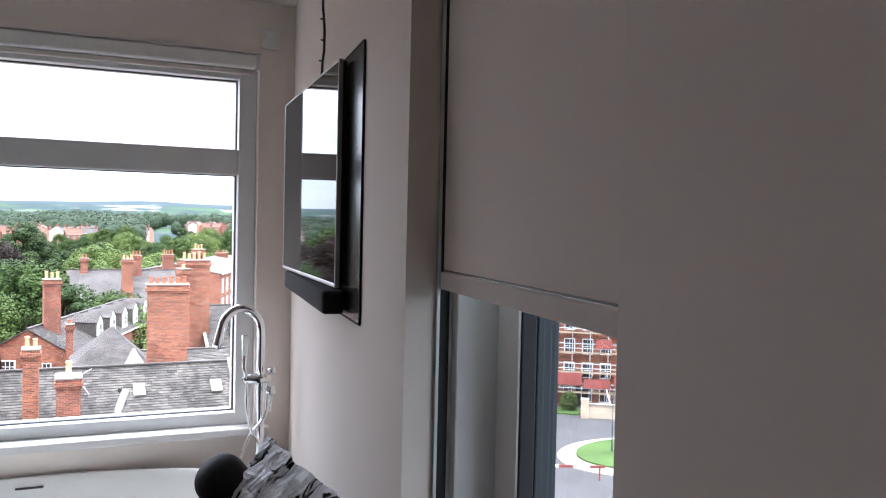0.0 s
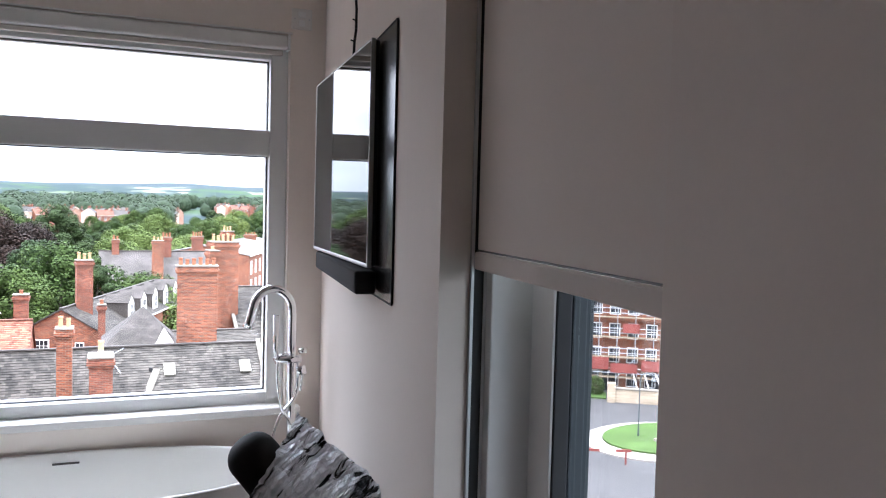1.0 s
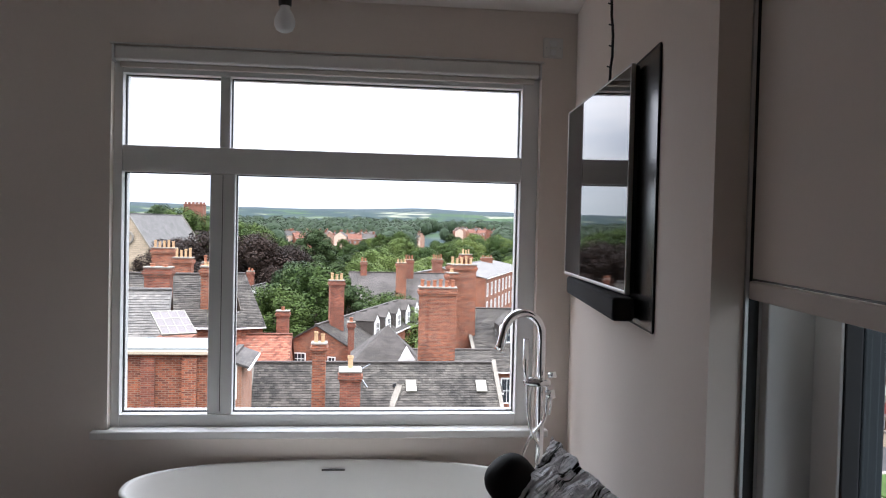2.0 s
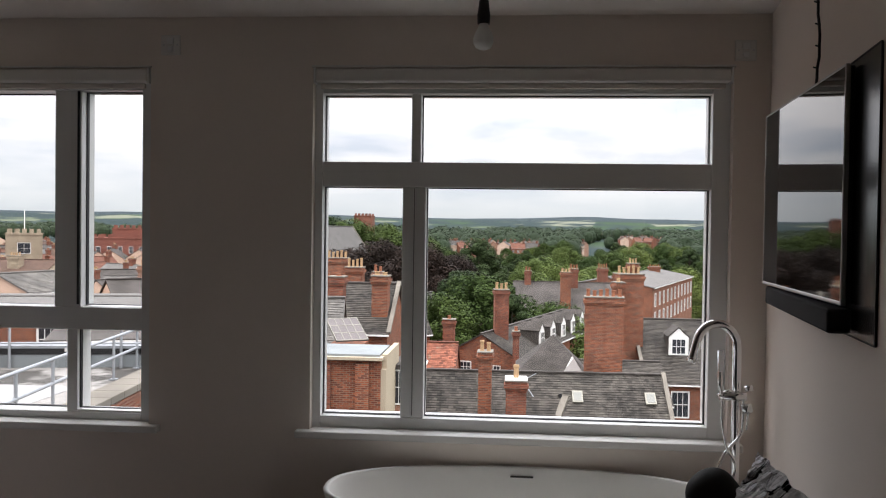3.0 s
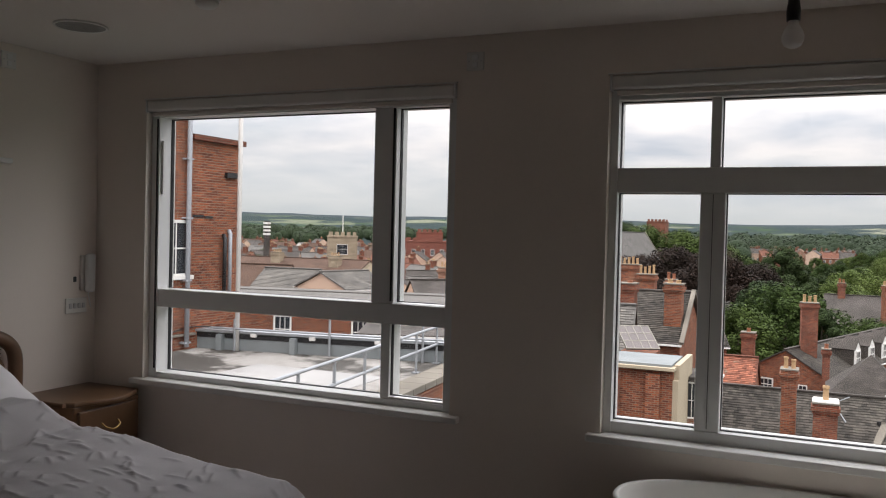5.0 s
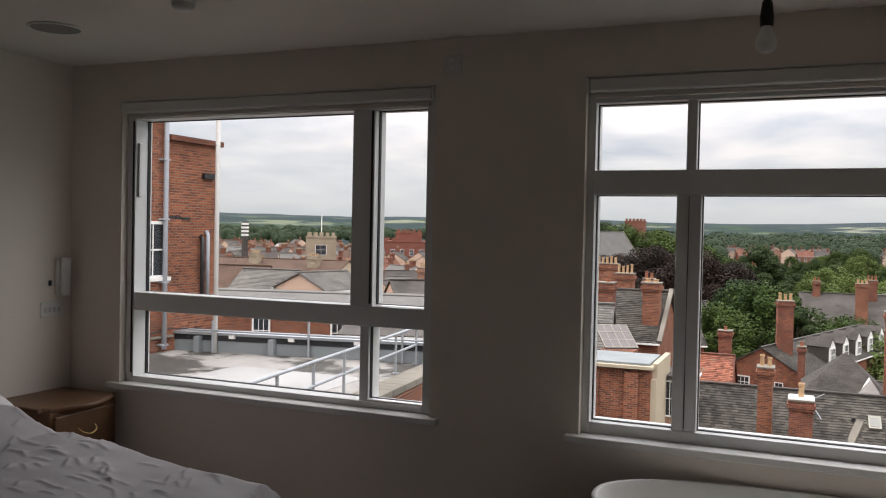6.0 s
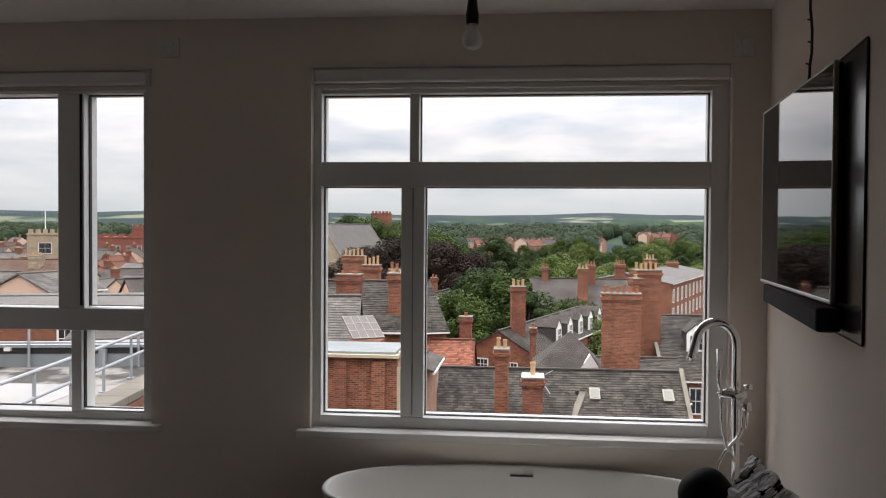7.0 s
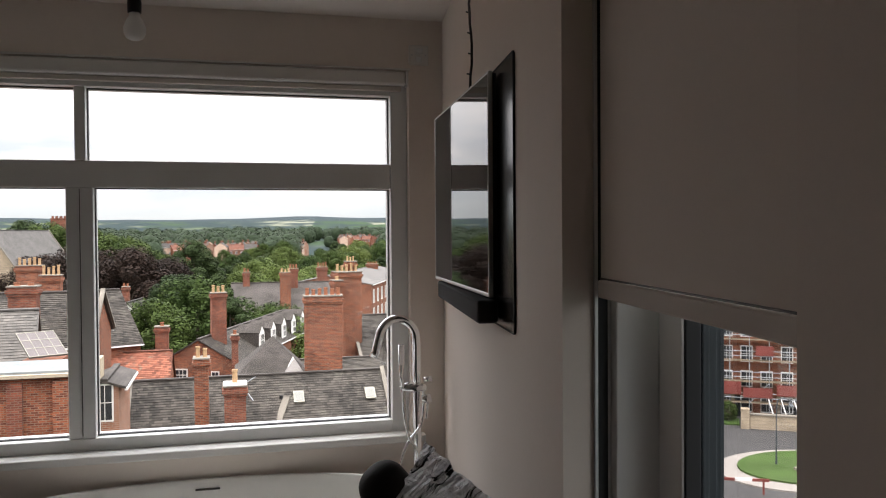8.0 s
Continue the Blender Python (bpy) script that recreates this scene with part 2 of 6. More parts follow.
def plastic_film():
    m, n, l, p = shader("film_with_painted_glints")
    p.inputs["Base Color"].default_value = (0.30, 0.30, 0.31, 1)
    p.inputs["Roughness"].default_value = 0.24
    p.inputs["Metallic"].default_value = 0.3
    co = n.new("ShaderNodeTexCoord").outputs["Object"]
    # creases run down the sheet: the pattern is drawn out along that line
    axes = n.new("ShaderNodeCombineXYZ")
    for k, (e, scale) in enumerate((((0.42, -0.83, -0.36), 1.0), ((-0.53, -0.21, -0.82), 0.22), ((0.74, 0.52, -0.43), 0.6))):
        dt = n.new("ShaderNodeVectorMath")
        dt.operation = "DOT_PRODUCT"
        dt.inputs[1].default_value = [v * scale for v in e]
        l.new(co, dt.inputs[0])
        l.new(dt.outputs["Value"], axes.inputs[k])
    co = axes.outputs[0]
    relief(n, l, p, tex(n, l, co, 34.0, 3.0, 0.5), 1.0, 0.05)
    # white streaks paint window glints into the colour; dark ones show leather beneath
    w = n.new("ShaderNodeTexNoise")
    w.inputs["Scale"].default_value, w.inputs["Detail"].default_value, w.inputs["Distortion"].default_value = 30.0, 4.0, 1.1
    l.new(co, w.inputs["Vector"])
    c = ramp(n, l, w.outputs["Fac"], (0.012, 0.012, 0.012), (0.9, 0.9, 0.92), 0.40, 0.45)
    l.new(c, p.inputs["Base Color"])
    return m


FILM = plastic_film()

BRICK = coursed("weathered_orange_red_brick", (0.34, 0.105, 0.05), (0.13, 0.04, 0.026), (0.24, 0.175, 0.13), 0.235, 0.078, 0.012, (0.5, 0.46, 0.44))
BRICK_DARK = coursed("dark_red_brick", (0.29, 0.088, 0.05), (0.14, 0.045, 0.032), (0.2, 0.14, 0.105), 0.235, 0.078, 0.012, (0.42, 0.4, 0.4))
BRICK_PALE = coursed("salmon_brick", (0.34, 0.155, 0.095), (0.28, 0.115, 0.07), (0.36, 0.3, 0.25), 0.235, 0.078, 0.012, (0.6, 0.58, 0.55))
SLATE = coursed("grey_welsh_slate", (0.108, 0.095, 0.087), (0.06, 0.053, 0.05), (0.055, 0.05, 0.047), 0.24, 0.125, 0.012, (0.42, 0.43, 0.36), 0.6, 0.65, dirt=0.85)
SLATE_PALE = coursed("pale_lichened_slate", (0.175, 0.165, 0.155), (0.115, 0.107, 0.10), (0.1, 0.1, 0.1), 0.26, 0.14, 0.012, (0.6, 0.6, 0.55), 0.7, 0.7)
TILE = coursed("clay_roof_tile", (0.27, 0.115, 0.078), (0.15, 0.07, 0.05), (0.08, 0.045, 0.035), 0.18, 0.12, 0.014, (0.45, 0.42, 0.38), 0.8, 0.85)
TILE_BROWN = coursed("brown_roof_tile", (0.15, 0.09, 0.065), (0.10, 0.065, 0.05), (0.05, 0.035, 0.03), 0.2, 0.13, 0.014, (0.5, 0.48, 0.42), 0.8, 0.85)
SANDSTONE = coursed("buff_sandstone", (0.40, 0.33, 0.24), (0.32, 0.26, 0.19), (0.2, 0.17, 0.13), 0.7, 0.32, 0.02, (0.55, 0.53, 0.5))
RED_STONE = coursed("red_sandstone", (0.27, 0.105, 0.075), (0.21, 0.08, 0.06), (0.12, 0.06, 0.05), 0.6, 0.28, 0.02, (0.5, 0.48, 0.46))
RENDER_CREAM = plain("cream_render", (0.44, 0.37, 0.27), 0.9, var=0.15, big=0.6, fine=20, bump=0.2, gloss=0.12)
RENDER_PINK = plain("pinkish_render", (0.52, 0.37, 0.28), 0.9, var=0.15, big=0.5, fine=20, bump=0.2, gloss=0.12)
RENDER_WHITE = plain("white_render", (0.72, 0.70, 0.67), 0.9, var=0.1, big=0.5, fine=20, bump=0.2, gloss=0.12)
STONE = plain("weathered_coping_stone", (0.20, 0.18, 0.152), 0.9, var=0.3, big=1.2, fine=14, bump=0.5, dist=0.01, gloss=0.12)
LEAD = plain("lead_sheet", (0.22, 0.24, 0.245), 0.7, 0.0, var=0.2, big=0.8, fine=10, bump=0.2, gloss=0.12)
POT = plain("buff_clay_pot", (0.39, 0.25, 0.133), 0.85, var=0.25, big=3, fine=20, bump=0.3)
POT_RED = plain("red_clay_pot", (0.257, 0.094, 0.047), 0.85, var=0.25, big=3, fine=20, bump=0.3)
SASH = plain("white_painted_joinery", (0.76, 0.75, 0.72), 0.5, var=0.06, big=2, fine=30, bump=0.05)
PANE = plain("dark_window_pane", (0.03, 0.034, 0.04), 0.06, var=0.3, big=2, fine=8, bump=0.0)
GLAZED = plain("hazy_roof_glass", (0.11, 0.092, 0.088), 0.55, var=0.15, big=1.5, fine=8, bump=0.05)
SKYLIGHT = plain("cream_rooflight_frame", (0.30, 0.285, 0.235), 0.6, var=0.1)
GALV = plain("galvanised_steel", (0.38, 0.40, 0.42), 0.5, 0.6, var=0.15, big=4, fine=60, bump=0.1, dist=0.001)
PIPE_GREY = plain("grey_painted_pipe", (0.36, 0.38, 0.41), 0.5, var=0.12, big=2, fine=40, bump=0.05)
FELT = stained("stained_roof_felt", (0.31, 0.295, 0.275), (0.055, 0.05, 0.043))
FELT_PALE = plain("pale_roof_membrane", (0.36, 0.355, 0.345), 0.85, var=0.22, big=0.6, fine=12, bump=0.3, dist=0.006, gloss=0.12)
ASPHALT = plain("grey_asphalt", (0.055, 0.053, 0.052), 0.9, var=0.2, big=0.3, fine=30, bump=0.4, gloss=0.12)
GRASS = plain("mown_grass", (0.045, 0.078, 0.02), 0.9, var=0.3, big=0.5, fine=30, bump=0.8, dist=0.03, gloss=0.12)
PAVING = plain("pale_paving", (0.22, 0.20, 0.18), 0.9, var=0.15, big=0.6, fine=20, bump=0.3, gloss=0.12)
RED_MESH = plain("red_debris_netting", (0.17, 0.048, 0.04), 0.8, var=0.25, big=0.8, fine=30, bump=0.3, gloss=0.12)
PLANK = plain("scaffold_plank", (0.24, 0.19, 0.135), 0.85, var=0.25, big=1, fine=20, bump=0.3, gloss=0.12)
BARK = plain("bark", (0.09, 0.07, 0.05), 0.95, var=0.35, big=1.5, fine=14, bump=0.8, dist=0.03)
LEAF = leafy("summer_leaf", (0.037, 0.060, 0.018))
LEAF_LIGHT = leafy("willow_leaf", (0.078, 0.108, 0.034))
LEAF_DARK = leafy("dark_leaf", (0.027, 0.044, 0.019))
LEAF_COPPER = leafy("copper_beech_leaf", (0.023, 0.015, 0.014))
# leaf green shifted towards grey-blue, standing in for distance haze on far woods
LEAF_FAR = leafy("hazed_far_leaf", (0.029, 0.046, 0.029), 0.8, 1.2)


def land():
    m, n, l, p = shader("hazed_fields_and_woods")
    co = n.new("ShaderNodeTexCoord").outputs["Object"]
    v = n.new("ShaderNodeTexVoronoi")
    v.inputs["Scale"].default_value = 0.0034
    l.new(co, v.inputs["Vector"])
    sep = n.new("ShaderNodeSeparateColor")
    l.new(v.outputs["Color"], sep.inputs[0])
    # field and wood tones already carry distance haze, greyed towards blue
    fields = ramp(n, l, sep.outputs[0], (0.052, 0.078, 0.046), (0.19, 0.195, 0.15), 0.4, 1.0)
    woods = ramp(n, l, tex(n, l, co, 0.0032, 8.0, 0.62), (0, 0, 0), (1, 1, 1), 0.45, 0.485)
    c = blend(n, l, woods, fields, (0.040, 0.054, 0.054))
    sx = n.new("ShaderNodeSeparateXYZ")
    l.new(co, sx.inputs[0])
    # haze put into the colour: high ground turns grey-blue
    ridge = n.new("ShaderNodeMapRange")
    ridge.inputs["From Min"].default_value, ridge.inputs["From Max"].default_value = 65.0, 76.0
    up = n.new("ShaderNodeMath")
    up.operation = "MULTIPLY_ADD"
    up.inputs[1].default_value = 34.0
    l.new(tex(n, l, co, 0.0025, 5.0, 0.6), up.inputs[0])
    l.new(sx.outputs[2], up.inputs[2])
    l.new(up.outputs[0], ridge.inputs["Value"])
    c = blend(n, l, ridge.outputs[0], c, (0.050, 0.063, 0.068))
    fine = ramp(n, l, tex(n, l, co, 0.08, 6.0, 0.7), (0.7, 0.7, 0.7), (1.25, 1.25, 1.25))
    l.new(blend(n, l, 1.0, c, fine, "MULTIPLY"), p.inputs["Base Color"])
    p.inputs["Roughness"].default_value = 1.0
    p.inputs["Specular IOR Level"].default_value = 0.0
    return m


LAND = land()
SLATES = slate_pieces("grey_brown_slates", (0.036, 0.033, 0.030), (0.086, 0.077, 0.069), (0.112, 0.104, 0.085))
SLATES_PALE = slate_pieces("pale_lichened_slates", (0.11, 0.104, 0.1), (0.17, 0.16, 0.15), (0.21, 0.2, 0.18), 0.6)
TILES = slate_pieces("old_red_tiles", (0.13, 0.05, 0.034), (0.30, 0.115, 0.075), (0.2, 0.16, 0.12), 0.6)

# ---- mesh tools ----
ORIGIN = {}


def root(name, at, label="", category="", group="", kind=""):
    ob = new(name)
    ob.location = at
    ORIGIN[ob] = Vector(at)
    return tagged(ob, label, category, group, kind)


def uv_metres(bm):
    layer = bm.loops.layers.uv.verify()
    for f in bm.faces:
        f.normal_update()
        n = f.normal
        h = Vector((1, 0, 0)) if abs(n.z) > 0.995 else Vector((0, 0, 1)).cross(n).normalized()
        s = n.cross(h)
        for lp in f.loops:
            lp[layer].uv = (lp.vert.co.dot(h), lp.vert.co.dot(s))


def part(name, bm, material, parent=None, label="", smooth=False):
    """One mesh object from a bmesh in world places, under a thing or a part."""
    uv_metres(bm)
    off = ORIGIN[parent] if parent is not None else Vector((0, 0, 0))
    for v in bm.verts:
        v.co -= off
    me = bpy.data.meshes.new(name)
    bm.to_mesh(me)
    bm.free()
    me.materials.append(material)
    if smooth:
        me.shade_smooth()
    ob = new(name, me)
    ORIGIN[ob] = off.copy()
    if parent is not None:
        ob.parent = parent
    if label:
        ob["label"] = label
    return ob


def box(bm, a, b, m=None, bevel=0.0):
    """A box from corner a to corner b, bevelled, through the pose m."""
    vs = [bm.verts.new((x, y, z)) for z in (a[2], b[2]) for y in (a[1], b[1]) for x in (a[0], b[0])]
    fs = [bm.faces.new([vs[i] for i in q]) for q in ((0, 2, 3, 1), (4, 5, 7, 6), (0, 1, 5, 4), (1, 3, 7, 5), (3, 2, 6, 7), (2, 0, 4, 6))]
    made = vs
    if bevel:
        es = list({e for f in fs for e in f.edges})
        r = bmesh.ops.bevel(bm, geom=es, offset=bevel, segments=2, affect="EDGES", profile=0.5)
        made = list({v for f in r["faces"] for v in f.verts} | {v for v in vs if v.is_valid})
    if m is not None:
        for v in made:
            v.co = m @ v.co
    return bm


def boxes(*items, m=None, bevel=0.0):
    bm = bmesh.new()
    for a, b in items:
        lo, hi = [min(p, q) for p, q in zip(a, b)], [max(p, q) for p, q in zip(a, b)]
        box(bm, lo, hi, m, bevel)
    return bm


def tube(bm, pts, r, seg=10, caps=True, radii=None):
    """A round bar along points."""
    pts = [Vector(p) for p in pts]
    rings, up = [], None
    for i, p in enumerate(pts):
        d = (pts[min(i + 1, len(pts) - 1)] - pts[max(i - 1, 0)]).normalized()
        if up is None:
            up = d.orthogonal().normalized()
        up = (up - d * up.dot(d))
        up = up.normalized() if up.length > 1e-6 else d.orthogonal().normalized()
        side = d.cross(up)
        rr = radii[i] if radii else r
        rings.append([bm.verts.new(p + (up * math.cos(2 * math.pi * k / seg) + side * math.sin(2 * math.pi * k / seg)) * rr) for k in range(seg)])
    for a, b in zip(rings, rings[1:]):
        for k in range(seg):
            bm.faces.new((a[k], a[(k + 1) % seg], b[(k + 1) % seg], b[k]))
    if caps:
        bm.faces.new(rings[0][::-1])
        bm.faces.new(rings[-1])
    return bm


def lathe(bm, centre, profile, seg=20):
    """Turned round the vertical: profile of (radius, height)."""
    c = Vector(centre)
    rings = [[bm.verts.new(c + Vector((r * math.cos(2 * math.pi * k / seg), r * math.sin(2 * math.pi * k / seg), z))) for k in range(seg)] for r, z in profile]
    for a, b in zip(rings, rings[1:]):
        for k in range(seg):
            bm.faces.new((a[k], a[(k + 1) % seg], b[(k + 1) % seg], b[k]))
    bm.faces.new(rings[0][::-1])
    bm.faces.new(rings[-1])
    return bm


def pierced(us, zs, holes, t, m):
    """A wall t thick with openings: us, zs its extent; holes of (u0, u1, z0, z1)."""
    bm = bmesh.new()
    U = sorted({*us, *(h[0] for h in holes), *(h[1] for h in holes)})
    Z = sorted({*zs, *(h[2] for h in holes), *(h[3] for h in holes)})

    def solid(i, k):
        if not (0 <= i < len(U) - 1 and 0 <= k < len(Z) - 1):
            return False
        u, z = (U[i] + U[i + 1]) / 2, (Z[k] + Z[k + 1]) / 2
        return not any(h[0] < u < h[1] and h[2] < z < h[3] for h in holes)

    def quad(*c):
        bm.faces.new([bm.verts.new(m @ Vector(p)) for p in c])

    for i in range(len(U) - 1):
        for k in range(len(Z) - 1):
            if not solid(i, k):
                continue
            a, b, c, d = U[i], U[i + 1], Z[k], Z[k + 1]
            quad((a, 0, c), (b, 0, c), (b, 0, d), (a, 0, d))
            quad((b, t, c), (a, t, c), (a, t, d), (b, t, d))
            if not solid(i - 1, k):
                quad((a, t, c), (a, 0, c), (a, 0, d), (a, t, d))
            if not solid(i + 1, k):
                quad((b, 0, c), (b, t, c), (b, t, d), (b, 0, d))
            if not solid(i, k - 1):
                quad((a, t, c), (b, t, c), (b, 0, c), (a, 0, c))
            if not solid(i, k + 1):
                quad((a, 0, d), (b, 0, d), (b, t, d), (a, t, d))
    bmesh.ops.remove_doubles(bm, verts=bm.verts, dist=1e-5)
    return bm

# ---- the room ----
NY, TOP = 3.62, 2.485            # inner face of the window wall, ceiling height
WX = -3.85                       # inner face of the bed-head wall
SKEW = math.degrees(math.atan(0.137))
CORNER = (1.02, NY)
# along the television wall: u runs from the far corner towards the room's back, v outwards
EAST = Matrix(((-0.1357, 0.9907, 0, CORNER[0]), (-0.9907, -0.1357, 0, CORNER[1]), (0, 0, 1, 0), (0, 0, 0, 1)))
W1 = (-3.485, -1.60, 0.715, 2.267)
W2 = (-0.885, 0.872, 0.715, 2.267)
DOOR = (2.003, 2.862, 0.02, 2.17)

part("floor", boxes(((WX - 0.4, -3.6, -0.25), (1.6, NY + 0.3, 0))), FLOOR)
part("ceiling", boxes(((WX - 0.4, -3.6, TOP), (1.6, NY + 0.3, TOP + 0.3))), CEIL)
part("wall_north", pierced((WX - 0.3, 1.5), (0, TOP), (W1, W2), 0.185, pose(0, NY, 0)), WALL)
part("wall_east", pierced((0.0, 7.2), (0, TOP), (DOOR,), 0.3, EAST), WALL)
part("wall_west", pierced((-NY, 3.3), (0, TOP), ((-2.98, -2.1, 1.90, 2.28),), 0.3, Matrix(((0, -1, 0, WX), (-1, 0, 0, 0), (0, 0, 1, 0), (0, 0, 0, 1)))), WALL)
# never in view; its dark tone soaks up bounced light
part("wall_south", boxes(((WX - 0.3, -3.6, 0), (1.2, -3.3, TOP))), TAUPE)
for nm in ("floor", "ceiling", "wall_north", "wall_east", "wall_west", "wall_south"):
    tagged(bpy.data.objects[nm], {"floor": "unseen floor, coloured dark to cut bounced light", "ceiling": "matt off-white plaster ceiling"}.get(nm, "plain matt plaster wall"), nm.split("_")[0], kind="structure")


def rim(bm, x0, x1, z0, z1, y0, y1, w, m=None):
    """A rectangular frame of bars w wide (left, right, bottom, top)."""
    l, r, b, t = w
    for a, c in (((x0, y0, z0), (x0 + l, y1, z1)), ((x1 - r, y0, z0), (x1, y1, z1)), ((x0 + l, y0, z0), (x1 - r, y1, z0 + b)), ((x0 + l, y0, z1 - t), (x1 - r, y1, z1))):
        box(bm, a, c, m, 0.003)
    return bm


def glazing(win, x0, x1, z0, z1, y):
    """A pane with its bead and black gasket."""
    g = 0.004
    part("gasket", rim(bmesh.new(), x0, x1, z0, z1, y - 0.012, y + 0.012, (g,) * 4), GASKET, win)
    part("pane", boxes(((x0 + g, y - 0.003, z0 + g), (x1 - g, y + 0.003, z1 - g))), GLASS, win).visible_shadow = False
    b = bmesh.new()
    rim(b, x0 - 0.022, x1 + 0.022, z0 - 0.022, z1 + 0.022, y - 0.028, y - 0.0125, (0.018,) * 4)
    part("glazing_bead", b, PVC, win)


def make_window(name, W, label, lites, bars):
    """lites: glass openings; bars: boxes of frame between them (x0, x1, z0, z1)."""
    x0, x1, z0, z1 = W
    win = root(name, ((x0 + x1) / 2, NY, z0), label, "window", kind="structure")
    y0, y1 = NY + 0.045, NY + 0.175
    xs0, xs1 = min(l[0] for l in lites), max(l[1] for l in lites)
    zs0, zs1 = min(l[2] for l in lites), max(l[3] for l in lites)
    part("window_frame", rim(bmesh.new(), x0, x1, z0, z1, y0, y1, (xs0 - x0, x1 - xs1, zs0 - z0, z1 - zs1)), PVC, win)
    for b in bars:
        part("frame_bar", boxes(((b[0], y0 + 0.004, b[2]), (b[1], y1 - 0.004, b[3])), bevel=0.004), PVC, win)
    for l in lites:
        glazing(win, *l[:4], NY + (l[4] if len(l) > 4 else 0.105))
    bm = boxes(((x0 - 0.055, NY - 0.05, z0 - 0.028), (x1 + 0.055, NY - 0.002, z0 + 0.004)), ((x0 + 0.002, NY - 0.003, z0 - 0.004), (x1 - 0.002, NY + 0.05, z0 + 0.004)), bevel=0.006)
    part("window_sill", bm, PVC_SHADE, win, "painted white window board with rounded nose")
    part("outer_sill", boxes(((x0, NY + 0.177, z0 - 0.01), (x1, NY + 0.24, z0 + 0.02)), bevel=0.004), PVC, win)
    return win


win2 = make_window("window_2", W2, "large white plastic window with fixed lower panes and top lights",
                   [(-0.85, -0.465, 1.873, 2.165), (-0.423, 0.80, 1.873, 2.165), (-0.85, -0.50, 0.768, 1.766), (-0.399, 0.80, 0.768, 1.766)],
                   [(-0.85, 0.80, 1.766, 1.873), (-0.465, -0.423, 1.873, 2.165), (-0.50, -0.399, 0.768, 1.766)])
part("mullion_seam", boxes(((-0.4495, NY + 0.044, 0.78), (-0.4475, NY + 0.05, 1.76))), SLOT, win2)
win1 = make_window("window_1", W1, "white plastic window with opening casements above a low transom",
                   [(-3.43, -2.06, 1.215, 2.178, 0.15), (-1.938, -1.657, 1.224, 2.178), (-3.43, -2.0, 0.75, 1.11, 0.15), (-1.951, -1.657, 0.763, 1.122, 0.08)],
                   [(-3.43, -1.657, 1.118, 1.218), (-2.06, -1.938, 1.218, 2.178), (-2.0, -1.951, 0.75, 1.118)])
part("sash_gasket", boxes(((-3.446, NY + 0.040, 0.77), (-3.438, NY + 0.047, 2.17))), GASKET, win1)
part("casement_gasket", boxes(((-1.953, NY + 0.042, 1.23), (-1.944, NY + 0.052, 2.175))), GASKET, win1)
part("window_handle", boxes(((-3.429, NY + 0.06, 1.75), (-3.415, NY + 0.085, 2.05)), bevel=0.004), PVC, win1)


def roller_blind(W, label, drop=0.02):
    x0, x1, z0, z1 = W
    b = root("roller_blind", ((x0 + x1) / 2, NY, z1), label, "blind", "roller blinds")
    part("cassette", boxes(((x0 + 0.012, NY - 0.012, z1 - 0.062), (x1 - 0.012, NY + 0.04, z1 - 0.002)), bevel=0.010), PVC_SHADE, b)
    part("head_rail", boxes(((x0 - 0.005, NY - 0.014, z1 + 0.001), (x1 + 0.005, NY - 0.001, z1 + 0.009)), bevel=0.002), PVC_SHADE, b)
    part("bottom_bar", boxes(((x0 + 0.03, NY + 0.008, z1 - 0.066 - drop), (x1 - 0.03, NY + 0.024, z1 - 0.064)), bevel=0.004), FABRIC, b, "cream fabric-wrapped bottom bar")
    for x in (x0 + 0.004, x1 - 0.012):
        part("end_cap", boxes(((x, NY - 0.014, z1 - 0.066), (x + 0.008, NY + 0.04, z1)), bevel=0.002), PVC, b)
    return b


roller_blind(W1, "white cassette roller blind, rolled up over the casement window")
roller_blind(W2, "white cassette roller blind, rolled up over the large window")

# ---- balcony door and its half-lowered blind ----
d0, d1, dz0, dz1 = DOOR
door = root("door_1", EAST @ Vector(((d0 + d1) / 2, 0, 0)), "white glazed balcony door with dark outer frame, closed", "door", kind="structure")
HEAD = 1.885
part("door_frame", rim(bmesh.new(), d0, d1, dz0, dz1, 0.095, 0.19, (0.043, 0.043, 0.05, dz1 - HEAD), EAST), PVC, door)
leaf = part("door_leaf", rim(bmesh.new(), d0 + 0.046, d1 - 0.046, 0.075, HEAD - 0.004, 0.178, 0.215, (0.110, 0.110, 0.16, 0.078), EAST), PVC, door)
part("seam", rim(bmesh.new(), d0 + 0.043, d1 - 0.043, 0.072, HEAD, 0.182, 0.19, (0.003,) * 4, EAST), GASKET, door)
gx0, gx1, gz0, gz1 = d0 + 0.155, d1 - 0.155, 0.235, HEAD - 0.082
part("gasket", rim(bmesh.new(), gx0 - 0.004, gx1 + 0.004, gz0 - 0.004, gz1 + 0.004, 0.183, 0.214, (0.01,) * 4, EAST), GASKET, leaf)
part("pane", boxes(((gx0, 0.217, gz0), (gx1, 0.223, gz1)), m=EAST), GLASS, leaf).visible_shadow = False
part("outer_frame", rim(bmesh.new(), gx0 - 0.1, gx1 + 0.1, gz0 - 0.1, gz1 + 0.1, 0.2165, 0.246, (0.103,) * 4, EAST), ANTHRACITE, leaf, "dark anthracite outer frame")
part("outer_reveal", rim(bmesh.new(), d0, d1, dz0, dz1, 0.192, 0.305, (0.06, 0.06, 0.06, dz1 - HEAD - 0.02), EAST), ANTHRACITE, door)
